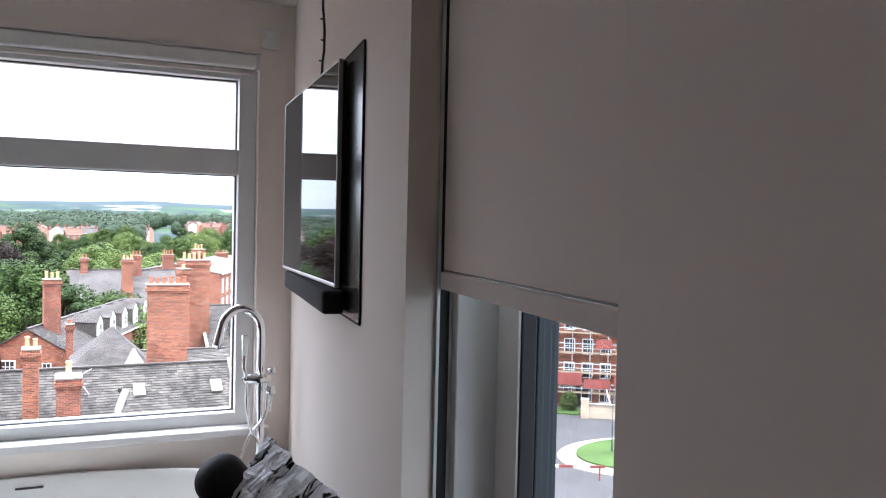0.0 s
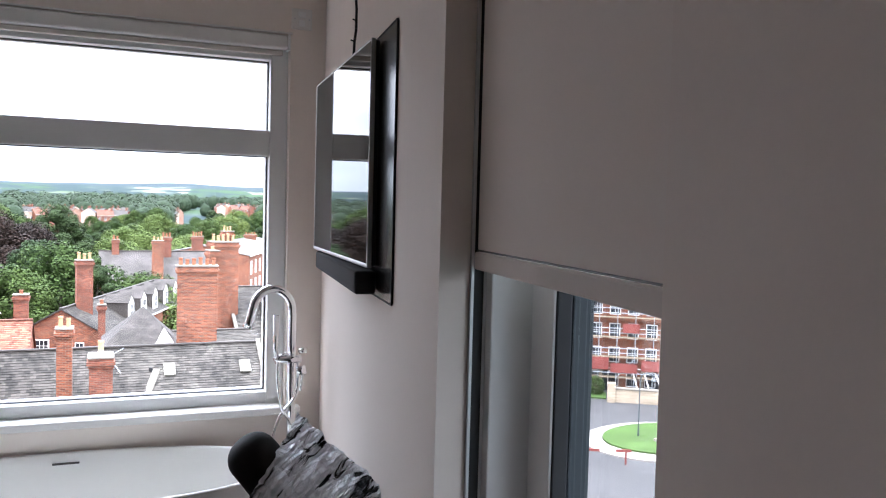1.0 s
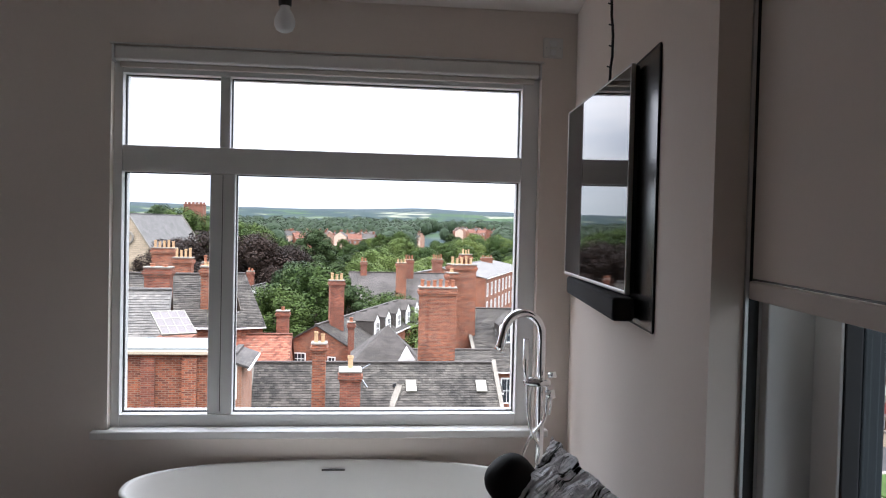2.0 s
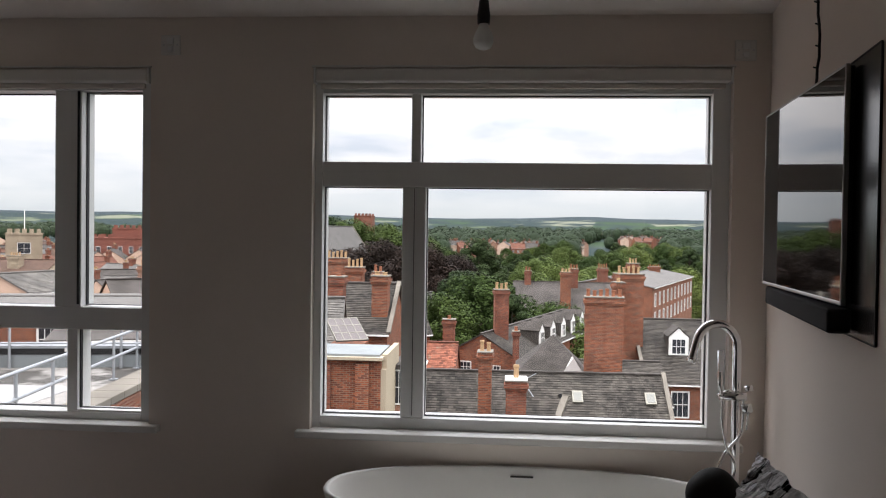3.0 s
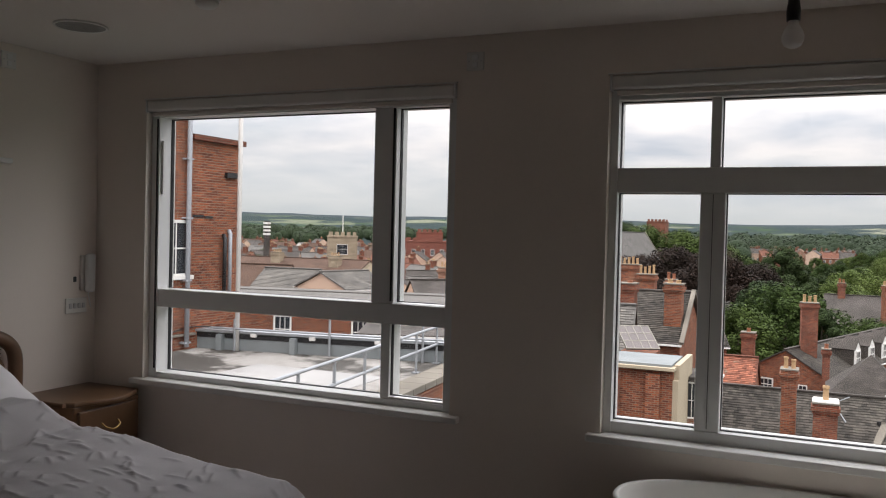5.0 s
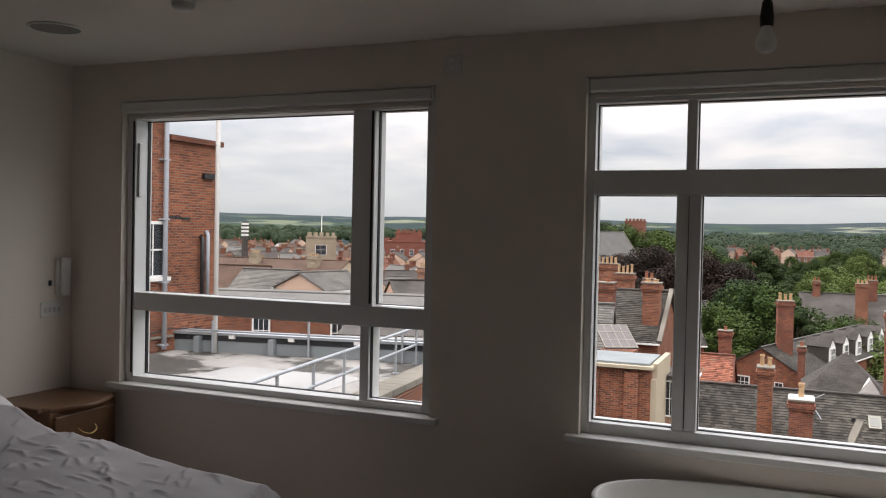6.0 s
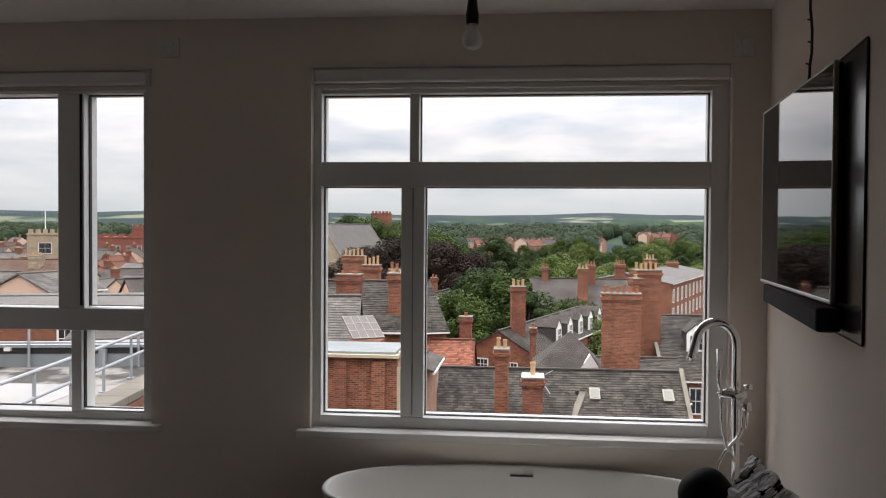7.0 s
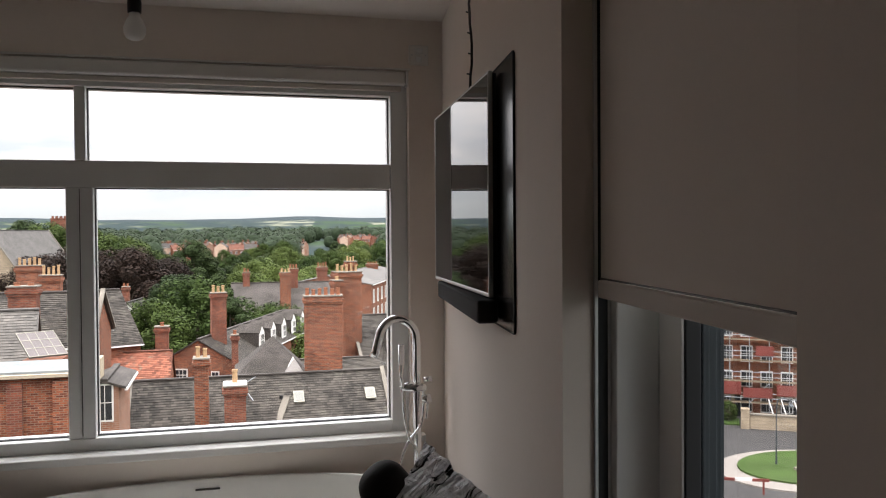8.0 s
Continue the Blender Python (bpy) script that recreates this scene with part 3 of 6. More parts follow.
part("handle", boxes(((d1 - 0.12, 0.12, 1.0), (d1 - 0.095, 0.135, 1.14)), ((d1 - 0.115, 0.13, 1.05), (d1 - 0.1, 0.18, 1.07)), m=EAST, bevel=0.003), ALU, leaf)

bl = root("roller_blind", EAST @ Vector(((d0 + d1) / 2, 0.08, 2.1)), "cream fabric roller blind half lowered before the balcony door", "blind", "roller blinds")
BOT = 1.485
part("fabric", boxes(((d0 + 0.014, 0.0735, BOT), (d1 - 0.014, 0.075, 2.1)), m=EAST), FABRIC_THIN, bl)
part("bottom_bar", boxes(((d0 + 0.012, 0.067, BOT - 0.036), (d1 - 0.012, 0.081, BOT - 0.001)), m=EAST, bevel=0.004), FABRIC, bl, "fabric-wrapped bottom bar")
part("bar_seam", boxes(((d0 + 0.014, 0.0722, BOT), (d1 - 0.014, 0.0733, BOT + 0.0035)), m=EAST), SLOT, bl, "dark stitched seam above the bar")
part("cassette", boxes(((d0 + 0.004, 0.045, 2.09), (d1 - 0.004, 0.135, dz1 - 0.002)), m=EAST, bevel=0.01), PVC_SHADE, bl)
for a, c in ((d0 + 0.001, d0 + 0.012), (d1 - 0.012, d1 - 0.001)):
    ch = part("side_channel", boxes(((a, 0.062, dz0), (c, 0.068, 2.09)), ((a, 0.088, dz0), (c, 0.094, 2.09)), m=EAST), ALU, bl, "aluminium side channel")
    part("brush_strip", boxes(((a, 0.0685, dz0), (c, 0.0875, 2.09)), m=EAST), GASKET, ch)

cn = root("door_canopy", EAST @ Vector(((d0 + d1) / 2, 0.3, 2.2)), "grey flat canopy over the balcony door outside", "canopy")
part("slab", boxes(((d0 - 0.7, 0.301, 2.2), (d1 + 0.7, 1.5, 2.34)), m=EAST, bevel=0.01), LEAD, cn)
part("fascia", boxes(((d0 - 0.72, 1.502, 2.17), (d1 + 0.72, 1.53, 2.36)), m=EAST, bevel=0.004), ANTHRACITE, cn)
st = root("sticker", EAST @ Vector((d0 + 0.41, 0.21, 1.45)), "pale sticker with dark blue disc on the door glass", "sticker")
part("backing", boxes(((d0 + 0.375, 0.2155, 1.42), (d0 + 0.447, 0.2165, 1.495)), m=EAST), PAPER, st)
disc = bmesh.new()
cv = [disc.verts.new(EAST @ Vector((d0 + 0.405 + 0.026 * math.cos(a), 0.2148, 1.457 + 0.030 * math.sin(a)))) for a in [2 * math.pi * k / 32 for k in range(32)]]
disc.faces.new(cv)
part("disc", disc, BLUE, st, "dark blue printed disc")
for z in (1.468, 1.457, 1.446):
    part("text_bar", boxes(((d0 + 0.391, 0.2138, z - 0.0015), (d0 + 0.419, 0.2144, z + 0.0015)), m=EAST), PAPER, st)

# ---- television wall ----
pan = root("wall_panel", EAST @ Vector((0.95, 0, 1.65)), "black gloss panel on the wall behind the television", "panel")
part("board", boxes(((0.36, -0.006, 1.325), (1.555, 0.001, 2.025)), m=EAST, bevel=0.002), PANEL, pan)
part("edge_trim", rim(bmesh.new(), 0.357, 1.558, 1.322, 2.028, -0.007, -0.002, (0.003,) * 4, EAST), GASKET, pan)
tv = root("television", EAST @ Vector((0.9, -0.03, 1.4)), "flat television with silver bezel mounted on the wall, switched off", "television")
T0, T1, TZ0, TZ1, TV = 0.385, 1.36, 1.40, 2.015, -0.034
TVM = EAST @ Matrix.Translation((T1, 0, 0)) @ Matrix.Rotation(radians(2.4), 4, "Z") @ Matrix.Translation((-T1, 0, 0))
part("body", boxes(((T0 + 0.004, TV + 0.006, TZ0 + 0.004), (T1 - 0.004, TV + 0.024, TZ1 - 0.004)), m=TVM, bevel=0.004), BLACK, tv)
part("mount", boxes(((T0 + 0.3, TV + 0.02, TZ0 + 0.15), (T1 - 0.3, -0.006, TZ1 - 0.2)), m=EAST), BLACK, tv)
part("bezel", rim(bmesh.new(), T0, T1, TZ0, TZ1, TV - 0.002, TV + 0.012, (0.007, 0.007, 0.012, 0.007), TVM), ALU, tv, "silver metal bezel")
part("screen", boxes(((T0 + 0.007, TV, TZ0 + 0.012), (T1 - 0.007, TV + 0.004, TZ1 - 0.007)), m=TVM), SCREEN, tv, "glossy black screen")
sb = root("soundbar", EAST @ Vector((0.9, -0.05, 1.3)), "black cloth-covered soundbar under the television", "soundbar")
part("body", boxes(((0.43, -0.072, 1.332), (1.385, -0.013, 1.395)), m=EAST, bevel=0.008), CLOTH_BLACK, sb)
for u in (0.6, 1.2):
    part("bracket", boxes(((u, -0.014, 1.34), (u + 0.06, -0.006, 1.38)), m=EAST), BLACK, sb)
cab = root("cable", EAST @ Vector((0.97, -0.02, 2.4)), "black twisted cable hanging from a small box to the television", "cable")
pts = [EAST @ Vector((0.97 + 0.006 * math.sin(9 * i), -0.022 + 0.004 * math.cos(7 * i), 2.43 - 0.032 * i)) for i in range(14)]
part("lead", tube(bmesh.new(), pts, 0.0042, 6), BLACK, cab, smooth=True)
for i in range(1, 13, 2):
    part("cable_tie", tube(bmesh.new(), [pts[i] + Vector((-0.012, 0, 0.003)), pts[i], pts[i] + Vector((0.004, 0, 0))], 0.0025, 5), BLACK, cab)
bx = root("junction_box", EAST @ Vector((1.0, -0.03, 2.42)), "small black box high on the wall above the television", "box")
part("case", boxes(((0.94, -0.05, 2.425), (1.05, -0.001, 2.484)), m=EAST, bevel=0.004), BLACK, bx)
part("lid", boxes(((0.945, -0.055, 2.43), (1.045, -0.0505, 2.48)), m=EAST, bevel=0.002), BLACK, bx)


def wall_box(m, label):
    """Fused spur: plate, raised middle, fuse holder, two screws."""
    b = root("fused_spur", m.translation, label, "switch", "fused spurs")
    part("plate", boxes(((-0.043, -0.009, -0.043), (0.043, 0.0, 0.043)), m=m, bevel=0.004), PVC_SHADE, b)
    part("fuse_holder", boxes(((-0.012, -0.013, -0.03), (0.012, -0.0085, -0.005)), m=m, bevel=0.002), PVC, b)
    part("rocker", boxes(((-0.016, -0.014, 0.004), (0.016, -0.0085, 0.03)), m=m, bevel=0.003), PVC, b)
    for x in (-0.03, 0.03):
        part("screw", boxes(((x - 0.003, -0.0105, -0.003), (x + 0.003, -0.0085, 0.003)), m=m), ALU, b)
    return b


wall_box(pose(0.915, NY, 2.335), "white fused spur switch above the large window")
wall_box(pose(-1.51, NY, 2.365), "white fused spur switch between the two windows")
wall_box(pose(WX, 3.03, 2.40, 0, 0, 90), "white fused spur switch on the bed-head wall")

# ---- ceiling ----
pl = root("pendant_lamp", (-0.118, 2.541, TOP), "bare opal bulb in a dark lampholder hanging from the ceiling", "lamp")
C = Vector((-0.124, 2.541, -0.022))
part("ceiling_rose", lathe(bmesh.new(), (C.x, C.y, TOP), [(0.005, -0.03), (0.03, -0.022), (0.04, -0.001)], 24), PVC, pl, smooth=True)
part("flex", tube(bmesh.new(), [C + Vector((0, 0, TOP - 0.003)), C + Vector((0.002, 0, 2.27))], 0.0035, 8), BLACK, pl)
part("lampholder", lathe(bmesh.new(), C, [(0.004, 2.285), (0.014, 2.272), (0.0165, 2.25), (0.019, 2.232), (0.018, 2.205)], 20), BLACK, pl, "dark lampholder", True)
part("bulb", lathe(bmesh.new(), C, [(0.013, 2.207), (0.015, 2.195), (0.024, 2.18), (0.0295, 2.164), (0.029, 2.15), (0.023, 2.137), (0.012, 2.131), (0.003, 2.13)], 24), BULB, pl, "white opal bulb", True)

sp = root("ceiling_speaker", (-3.17, 2.87, TOP), "round grey ceiling loudspeaker with perforated grille", "speaker")
part("ring", lathe(bmesh.new(), (-3.17, 2.87, TOP), [(0.118, -0.001), (0.120, -0.006), (0.112, -0.010), (0.108, -0.006)], 40), PVC_SHADE, sp, smooth=True)
part("grille", lathe(bmesh.new(), (-3.17, 2.87, TOP), [(0.107, -0.003), (0.107, -0.0065), (0.05, -0.008), (0.002, -0.0085)], 40), plain("grey_grille", (0.30, 0.29, 0.27), 0.7, var=0.2, big=30, fine=300, bump=0.6), sp)
sm = root("smoke_alarm", (-2.29, 2.69, TOP), "round white smoke alarm on the ceiling", "alarm")
part("base", lathe(bmesh.new(), (-2.29, 2.69, TOP), [(0.052, -0.001), (0.052, -0.012), (0.048, -0.014)], 28), PVC, sm)
part("dome", lathe(bmesh.new(), (-2.29, 2.69, TOP), [(0.046, -0.0145), (0.044, -0.03), (0.03, -0.042), (0.004, -0.044)], 28), PVC_SHADE, sm, smooth=True)

# ---- bathtub ----
BX, BY, BA, BB, BZ = 0.02, 3.265, 0.757, 0.335, 0.595


def oval(bm, a, b, z, seg=72, e=2.35):
    ring = []
    for k in range(seg):
        t = 2 * math.pi * k / seg
        c, s = math.cos(t), math.sin(t)
        ring.append(bm.verts.new((BX + a * math.copysign(abs(c) ** (2 / e), c), BY + b * math.copysign(abs(s) ** (2 / e), s), z)))
    return ring


tub = root("bathtub", (BX, BY, 0), "white oval freestanding bathtub under the large window", "bathtub")
bm = bmesh.new()
prof = [(0.60, 0.22, 0.005), (0.63, 0.24, 0.02), (0.665, 0.265, 0.15), (0.70, 0.29, 0.33), (0.738, 0.318, 0.52), (0.752, 0.330, 0.575), (0.757, 0.335, 0.589), (0.755, 0.333, 0.595), (0.738, 0.317, 0.595), (0.735, 0.314, 0.590),
        (0.728, 0.307, 0.565), (0.70, 0.285, 0.45), (0.655, 0.255, 0.28), (0.60, 0.225, 0.17), (0.52, 0.18, 0.13), (0.3, 0.1, 0.118), (0.03, 0.02, 0.115)]
rings = [oval(bm, *p) for p in prof]
for a, b in zip(rings, rings[1:]):
    for k in range(72):
        bm.faces.new((a[k], a[(k + 1) % 72], b[(k + 1) % 72], b[k]))
bm.faces.new(rings[0][::-1])
bm.faces.new(rings[-1])
part("shell", bm, BATH, tub, smooth=True)
part("overflow_slot", boxes(((-0.02, 3.560, 0.556), (0.075, 3.569, 0.563)), bevel=0.002), SLOT, tub, "narrow dark overflow slot")
part("waste", lathe(bmesh.new(), (BX, BY, 0.112), [(0.034, 0), (0.034, 0.008), (0.028, 0.012), (0.004, 0.013)], 24), CHROME, tub, smooth=True)

# ---- freestanding bath filler ----
TX, TY = 0.855, 3.43
tap = root("bath_tap", (TX, TY, 0), "tall chrome freestanding bath tap with hand shower and hose", "tap")
part("floor_flange", lathe(bmesh.new(), (TX, TY, 0), [(0.045, 0.0), (0.045, 0.008), (0.03, 0.014), (0.02, 0.016)], 28), CHROME, tap, smooth=True)
arc = [(TX, TY, 0.01), (TX, TY, 0.5), (TX, TY, 1.12)] + [(TX - 0.078 + 0.078 * math.cos(a), TY, 1.14 + 0.09 * math.sin(a)) for a in [math.pi * k / 14 for k in range(1, 13)]] + [(TX - 0.168, TY, 1.10), (TX - 0.178, TY, 1.078)]
part("column", tube(bmesh.new(), arc, 0.0175, 16), CHROME, tap, smooth=True)
part("mixer_body", tube(bmesh.new(), [(TX - 0.07, TY - 0.03, 0.952), (TX, TY - 0.03, 0.952), (TX + 0.03, TY - 0.03, 0.952)], 0.017, 14), CHROME, tap, smooth=True)
part("lever", tube(bmesh.new(), [(TX + 0.012, TY - 0.04, 0.905), (TX + 0.048, TY - 0.045, 0.912)], 0.018, 14), CHROME, tap, smooth=True)
part("lever_pin", tube(bmesh.new(), [(TX + 0.035, TY - 0.05, 0.9), (TX + 0.02, TY - 0.08, 0.835)], 0.005, 8), CHROME, tap, smooth=True)
part("diverter", tube(bmesh.new(), [(TX + 0.02, TY - 0.04, 0.985), (TX + 0.05, TY - 0.05, 0.99)], 0.012, 12), CHROME, tap, smooth=True)
part("hand_shower", tube(bmesh.new(), [(TX - 0.072, TY - 0.04, 1.13), (TX - 0.072, TY - 0.04, 1.0), (TX - 0.065, TY - 0.04, 0.955)], 0.011, 12, True, [0.012, 0.009, 0.009]), CHROME, tap, smooth=True)
part("shower_face", boxes(((TX - 0.083, TY - 0.052, 1.05), (TX - 0.062, TY - 0.047, 1.132)), bevel=0.002), CHROME, tap)
part("cradle", tube(bmesh.new(), [(TX - 0.078, TY - 0.04, 0.955), (TX - 0.03, TY - 0.03, 0.975), (TX, TY - 0.03, 0.952)], 0.008, 8), CHROME, tap, smooth=True)
hose = [(TX - 0.06, TY - 0.04, 0.945), (TX - 0.062, TY - 0.045, 0.86), (TX - 0.045, TY - 0.045, 0.76), (TX - 0.005, TY - 0.03, 0.69), (TX - 0.015, TY - 0.03, 0.62), (TX - 0.045, TY - 0.03, 0.56), (TX - 0.075, TY - 0.04, 0.575), (TX - 0.082, TY - 0.04, 0.64), (TX - 0.045, TY - 0.03, 0.73), (TX + 0.01, TY - 0.03, 0.80), (TX + 0.02, TY - 0.035, 0.87), (TX + 0.02, TY - 0.03, 0.95)]


def smoothed(pts, n=8):
    """A soft curve through the points."""
    P = [Vector(p) for p in pts]
    P = [P[0]] + P + [P[-1]]
    out = []
    for i in range(1, len(P) - 2):
        for k in range(n):
            t = k / n
            a, b, c, d = P[i - 1], P[i], P[i + 1], P[i + 2]
            out.append(0.5 * ((2 * b) + (c - a) * t + (2 * a - 5 * b + 4 * c - d) * t * t + (3 * b - a - 3 * c + d) * t ** 3))
    return out + [P[-2]]


part("hose", tube(bmesh.new(), smoothed(hose), 0.0065, 8), CHROME, tap, "flexible chrome hose", True)

# ---- lounge chair half wrapped in film ----
chair = root("lounge_chair", (0.62, 2.35, 0), "black leather lounge chair, its back wrapped in shiny film", "chair")
CH = pose(0.60, 2.36, 0, 0, 0, 10)
part("seat", boxes(((-0.22, -0.32, 0.30), (0.12, 0.15, 0.42)), m=CH, bevel=0.04), LEATHER, chair, smooth=True)
part("base", boxes(((-0.18, -0.28, 0.0), (0.08, 0.12, 0.30)), m=CH, bevel=0.01), BLACK, chair)
hd = bmesh.new()
tube(hd, [(0.512, 2.535, 0.885), (0.58, 2.525, 0.80), (0.66, 2.50, 0.69), (0.70, 2.48, 0.55)], 0.07, 28, True, [0.074, 0.076, 0.076, 0.075])
bmesh.ops.bevel(hd, geom=[e for e in hd.edges if any(len(f.verts) > 4 for f in e.link_faces)], offset=0.06, segments=7, affect="EDGES", profile=0.5)
part("headrest", hd, LEATHER, chair, "rounded black headrest bolster", True)


def crumpled(nx, ny, fn, amp, freq, seed):
    """A sheet with depth fn(u, v) -> place, crumpled along z and y."""
    bm = bmesh.new()
    g = []
    for i in range(nx + 1):
        row = []
        for k in range(ny + 1):
            p = Vector(fn(i / nx, k / ny))
            q = p * freq + Vector((seed, seed * 2, 0))
            d = noise.noise_vector(q) * amp + noise.noise_vector(q * 2.7) * amp * 0.5
            row.append(bm.verts.new(p + d))
        g.append(row)
    for i in range(nx):
        for k in range(ny):
            bm.faces.new((g[i][k], g[i + 1][k], g[i + 1][k + 1], g[i][k + 1]))
    bmesh.ops.solidify(bm, geom=bm.faces[:], thickness=0.004)
    return bm


def back_place(u, v):
    # u: along the back from the raised corner down to the wall side; v: downwards
    a = Vector((0.672, 2.52, 0.962)).lerp(Vector((0.885, 2.10, 0.78)), u)
    b = Vector((0.47, 2.44, 0.62)).lerp(Vector((0.62, 2.05, 0.40)), u)
    p = a.lerp(b, v)
    p.x -= 0.02 * math.sin(math.pi * v)
    p.y -= 0.05 * math.sin(math.pi * min(1.0, v * 1.3)) ** 0.7 if v < 0.77 else 0.0
    return p


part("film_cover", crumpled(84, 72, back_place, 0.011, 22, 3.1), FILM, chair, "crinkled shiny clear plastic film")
part("backrest", boxes(((-0.05, -0.26, 0.34), (0.06, 0.14, 0.72)), m=pose(0.68, 2.30, 0.02, -14, 12, 12), bevel=0.035), LEATHER, chair, smooth=True)

# ---- bed corner ----
bed = root("bed", (-2.8, 2.1, 0), "double bed with carved wooden cane headboard", "bed")
part("base", boxes(((WX + 0.08, 1.45, 0.08), (-1.93, 2.90, 0.34)), bevel=0.01), WOOD, bed)
for x in (WX + 0.14, -1.96):
    for y in (1.52, 2.83):
        part("leg", tube(bmesh.new(), [(x, y, 0.0), (x, y, 0.09)], 0.03, 12), WOOD, bed)


def arched(y0, y1, z0, z1, x, t, inset, bm):
    """Headboard outline with a rounded crown, as a closed loop of bars."""
    n = 40
    pts = [(y0, z0), (y0, z1 - 0.22)]
    for k in range(n + 1):
        a = math.pi - math.pi * k / n
        cy, ry = (y0 + y1) / 2, (y1 - y0) / 2
        c, s = math.cos(a), math.sin(a)
        pts.append((cy + ry * math.copysign(abs(c) ** 0.45, c), z1 - 0.22 + 0.22 * abs(s) ** 0.6))
    pts += [(y1, z0)]
    return tube(bm, [(x, p[0], p[1]) for p in pts], t, 12)


part("head_frame", arched(1.45, 3.05, 0.35, 1.035, WX + 0.06, 0.036, 0, bmesh.new()), WOOD, bed, "carved curved wooden frame", True)
part("inner_moulding", arched(1.53, 2.97, 0.4, 0.965, WX + 0.075, 0.014, 0, bmesh.new()), WOOD, bed, smooth=True)
cane = bmesh.new()
for i in range(68):
    y = 1.54 + i * 0.0208
    tube(cane, [(WX + 0.062, y, 0.42), (WX + 0.062, y, 0.955 - (0.10 if i < 4 or i > 63 else 0.02))], 0.003, 4)
for i in range(25):
    z = 0.43 + i * 0.0208
    tube(cane, [(WX + 0.066, 1.54, z), (WX + 0.066, 2.96, z)], 0.003, 4)
part("cane_panel", cane, CANE, bed, "open woven cane panel")
mt = root("mattress", (-2.8, 2.0, 0.34), "white mattress on the wooden bed base", "mattress")
part("pad", boxes(((WX + 0.1, 1.46, 0.34), (-1.95, 2.88, 0.56)), bevel=0.04), LINEN, mt, smooth=True)

dv = root("duvet", (-2.8, 2.0, 0.5), "white pintucked duvet rumpled over the bed", "duvet")
bm = bmesh.new()
NX, NYD = 300, 260
rng = random.Random(5)
tucks = [(rng.uniform(-3.6, -1.8), rng.uniform(1.2, 2.85), rng.uniform(-1.1, 0.3), rng.uniform(0.03, 0.055)) for _ in range(330)]


def duvet_z(x, y):
    z = 0.66 + 0.035 * noise.noise(Vector((x * 1.7, y * 1.7, 1.3))) + 0.006 * noise.noise(Vector((x * 7, y * 7, 4.0)))
    z += 0.10 * max(0.0, min(1.0, (-x - 3.05) / 0.25)) * max(0.0, min(1.0, (y - 1.0) * 2))
    for tx, ty, a, r in tucks:
        dx, dy = x - tx, y - ty
        if abs(dx) < 0.16 and abs(dy) < 0.16:
            u, v = dx * math.cos(a) + dy * math.sin(a), -dx * math.sin(a) + dy * math.cos(a)
            z += 0.0065 * (math.exp(-v / 0.024) if v >= 0 else math.exp(v / 0.005)) * math.exp(-(u / r) ** 4)
    z -= 0.10 * max(0.0, min(1.0, (x + 2.75) / 0.9)) ** 1.3
    e = min((2.90 - y) / 0.16, (-1.80 - x) / 0.16)
    if e < 1:
        z -= 0.24 * (1 - max(e, 0)) ** 2.2
    return z


grid = [[bm.verts.new((x, y, duvet_z(x, y))) for y in [1.12 + 1.78 * k / NYD for k in range(NYD + 1)]] for x in [-3.62 + 1.82 * i / NX for i in range(NX + 1)]]
for i in range(NX):
    for k in range(NYD):
        bm.faces.new((grid[i][k], grid[i + 1][k], grid[i + 1][k + 1], grid[i][k + 1]))
bmesh.ops.solidify(bm, geom=bm.faces[:], thickness=0.03)
part("cover", bm, LINEN, dv, smooth=True)
hem = [(-1.80, 1.14 + 0.02 * k) for k in range(88)] + [(-1.80 - 0.02 * k, 2.90) for k in range(1, 90)]
part("hem", tube(bmesh.new(), [(x, y, duvet_z(x, y) - 0.012) for x, y in hem], 0.008, 6), LINEN, dv, "stitched white hem", True)


def pillow(x, y, z, w, h, t, m, label):
    p = root("pillow", (x, y, z), label, "pillow", "pillows")
    bm = bmesh.new()
    n = 26
    sheets = []
    for sgn in (1, -1):
        g = []
        for i in range(n + 1):
            row = []
            for k in range(n + 1):
                u, v = 2 * i / n - 1, 2 * k / n - 1
                f = max(0.0, (1 - u ** 4) * (1 - v ** 4)) ** 0.45
                q = Vector((u * w / 2 * (1 - 0.05 * (1 - abs(v))), v * h / 2 * (1 - 0.05 * (1 - abs(u))), sgn * t / 2 * f))
                q.z += 0.012 * noise.noise(Vector((u * 3, v * 3, sgn * 2 + x))) * f
                row.append(bm.verts.new(m @ q))
            g.append(row)
        for i in range(n):
            for k in range(n):
                c = (g[i][k], g[i + 1][k], g[i + 1][k + 1], g[i][k + 1])
                bm.faces.new(c if sgn > 0 else c[::-1])
    bmesh.ops.remove_doubles(bm, verts=bm.verts, dist=0.0008)
    part("pillowcase", bm, LINEN, p, smooth=True)


pillow(-3.55, 2.60, 0.72, 0.55, 0.66, 0.16, pose(-3.55, 2.60, 0.735, 0, 30, 0), "white cotton pillow leaning on the headboard")
pillow(-3.55, 1.88, 0.72, 0.55, 0.66, 0.16, pose(-3.55, 1.88, 0.735, 0, 30, 0), "white cotton pillow leaning on the headboard")

ns = root("bedside_cabinet", (-3.6, 3.2, 0), "warm brown wooden bedside cabinet with curved top", "cabinet")
bm = bmesh.new()
edge = []
for k in range(25):
    v = k / 24
    edge.append((-3.40 + 0.035 * math.cos((v - 0.5) * 2 * math.pi) + (0.0 if 0.06 < v < 0.94 else -0.03), 3.06 + 0.51 * v))
top = [bm.verts.new((x, y, 0.645)) for x, y in edge] + [bm.verts.new((WX + 0.015, 3.57, 0.645)), bm.verts.new((WX + 0.015, 3.06, 0.645))]
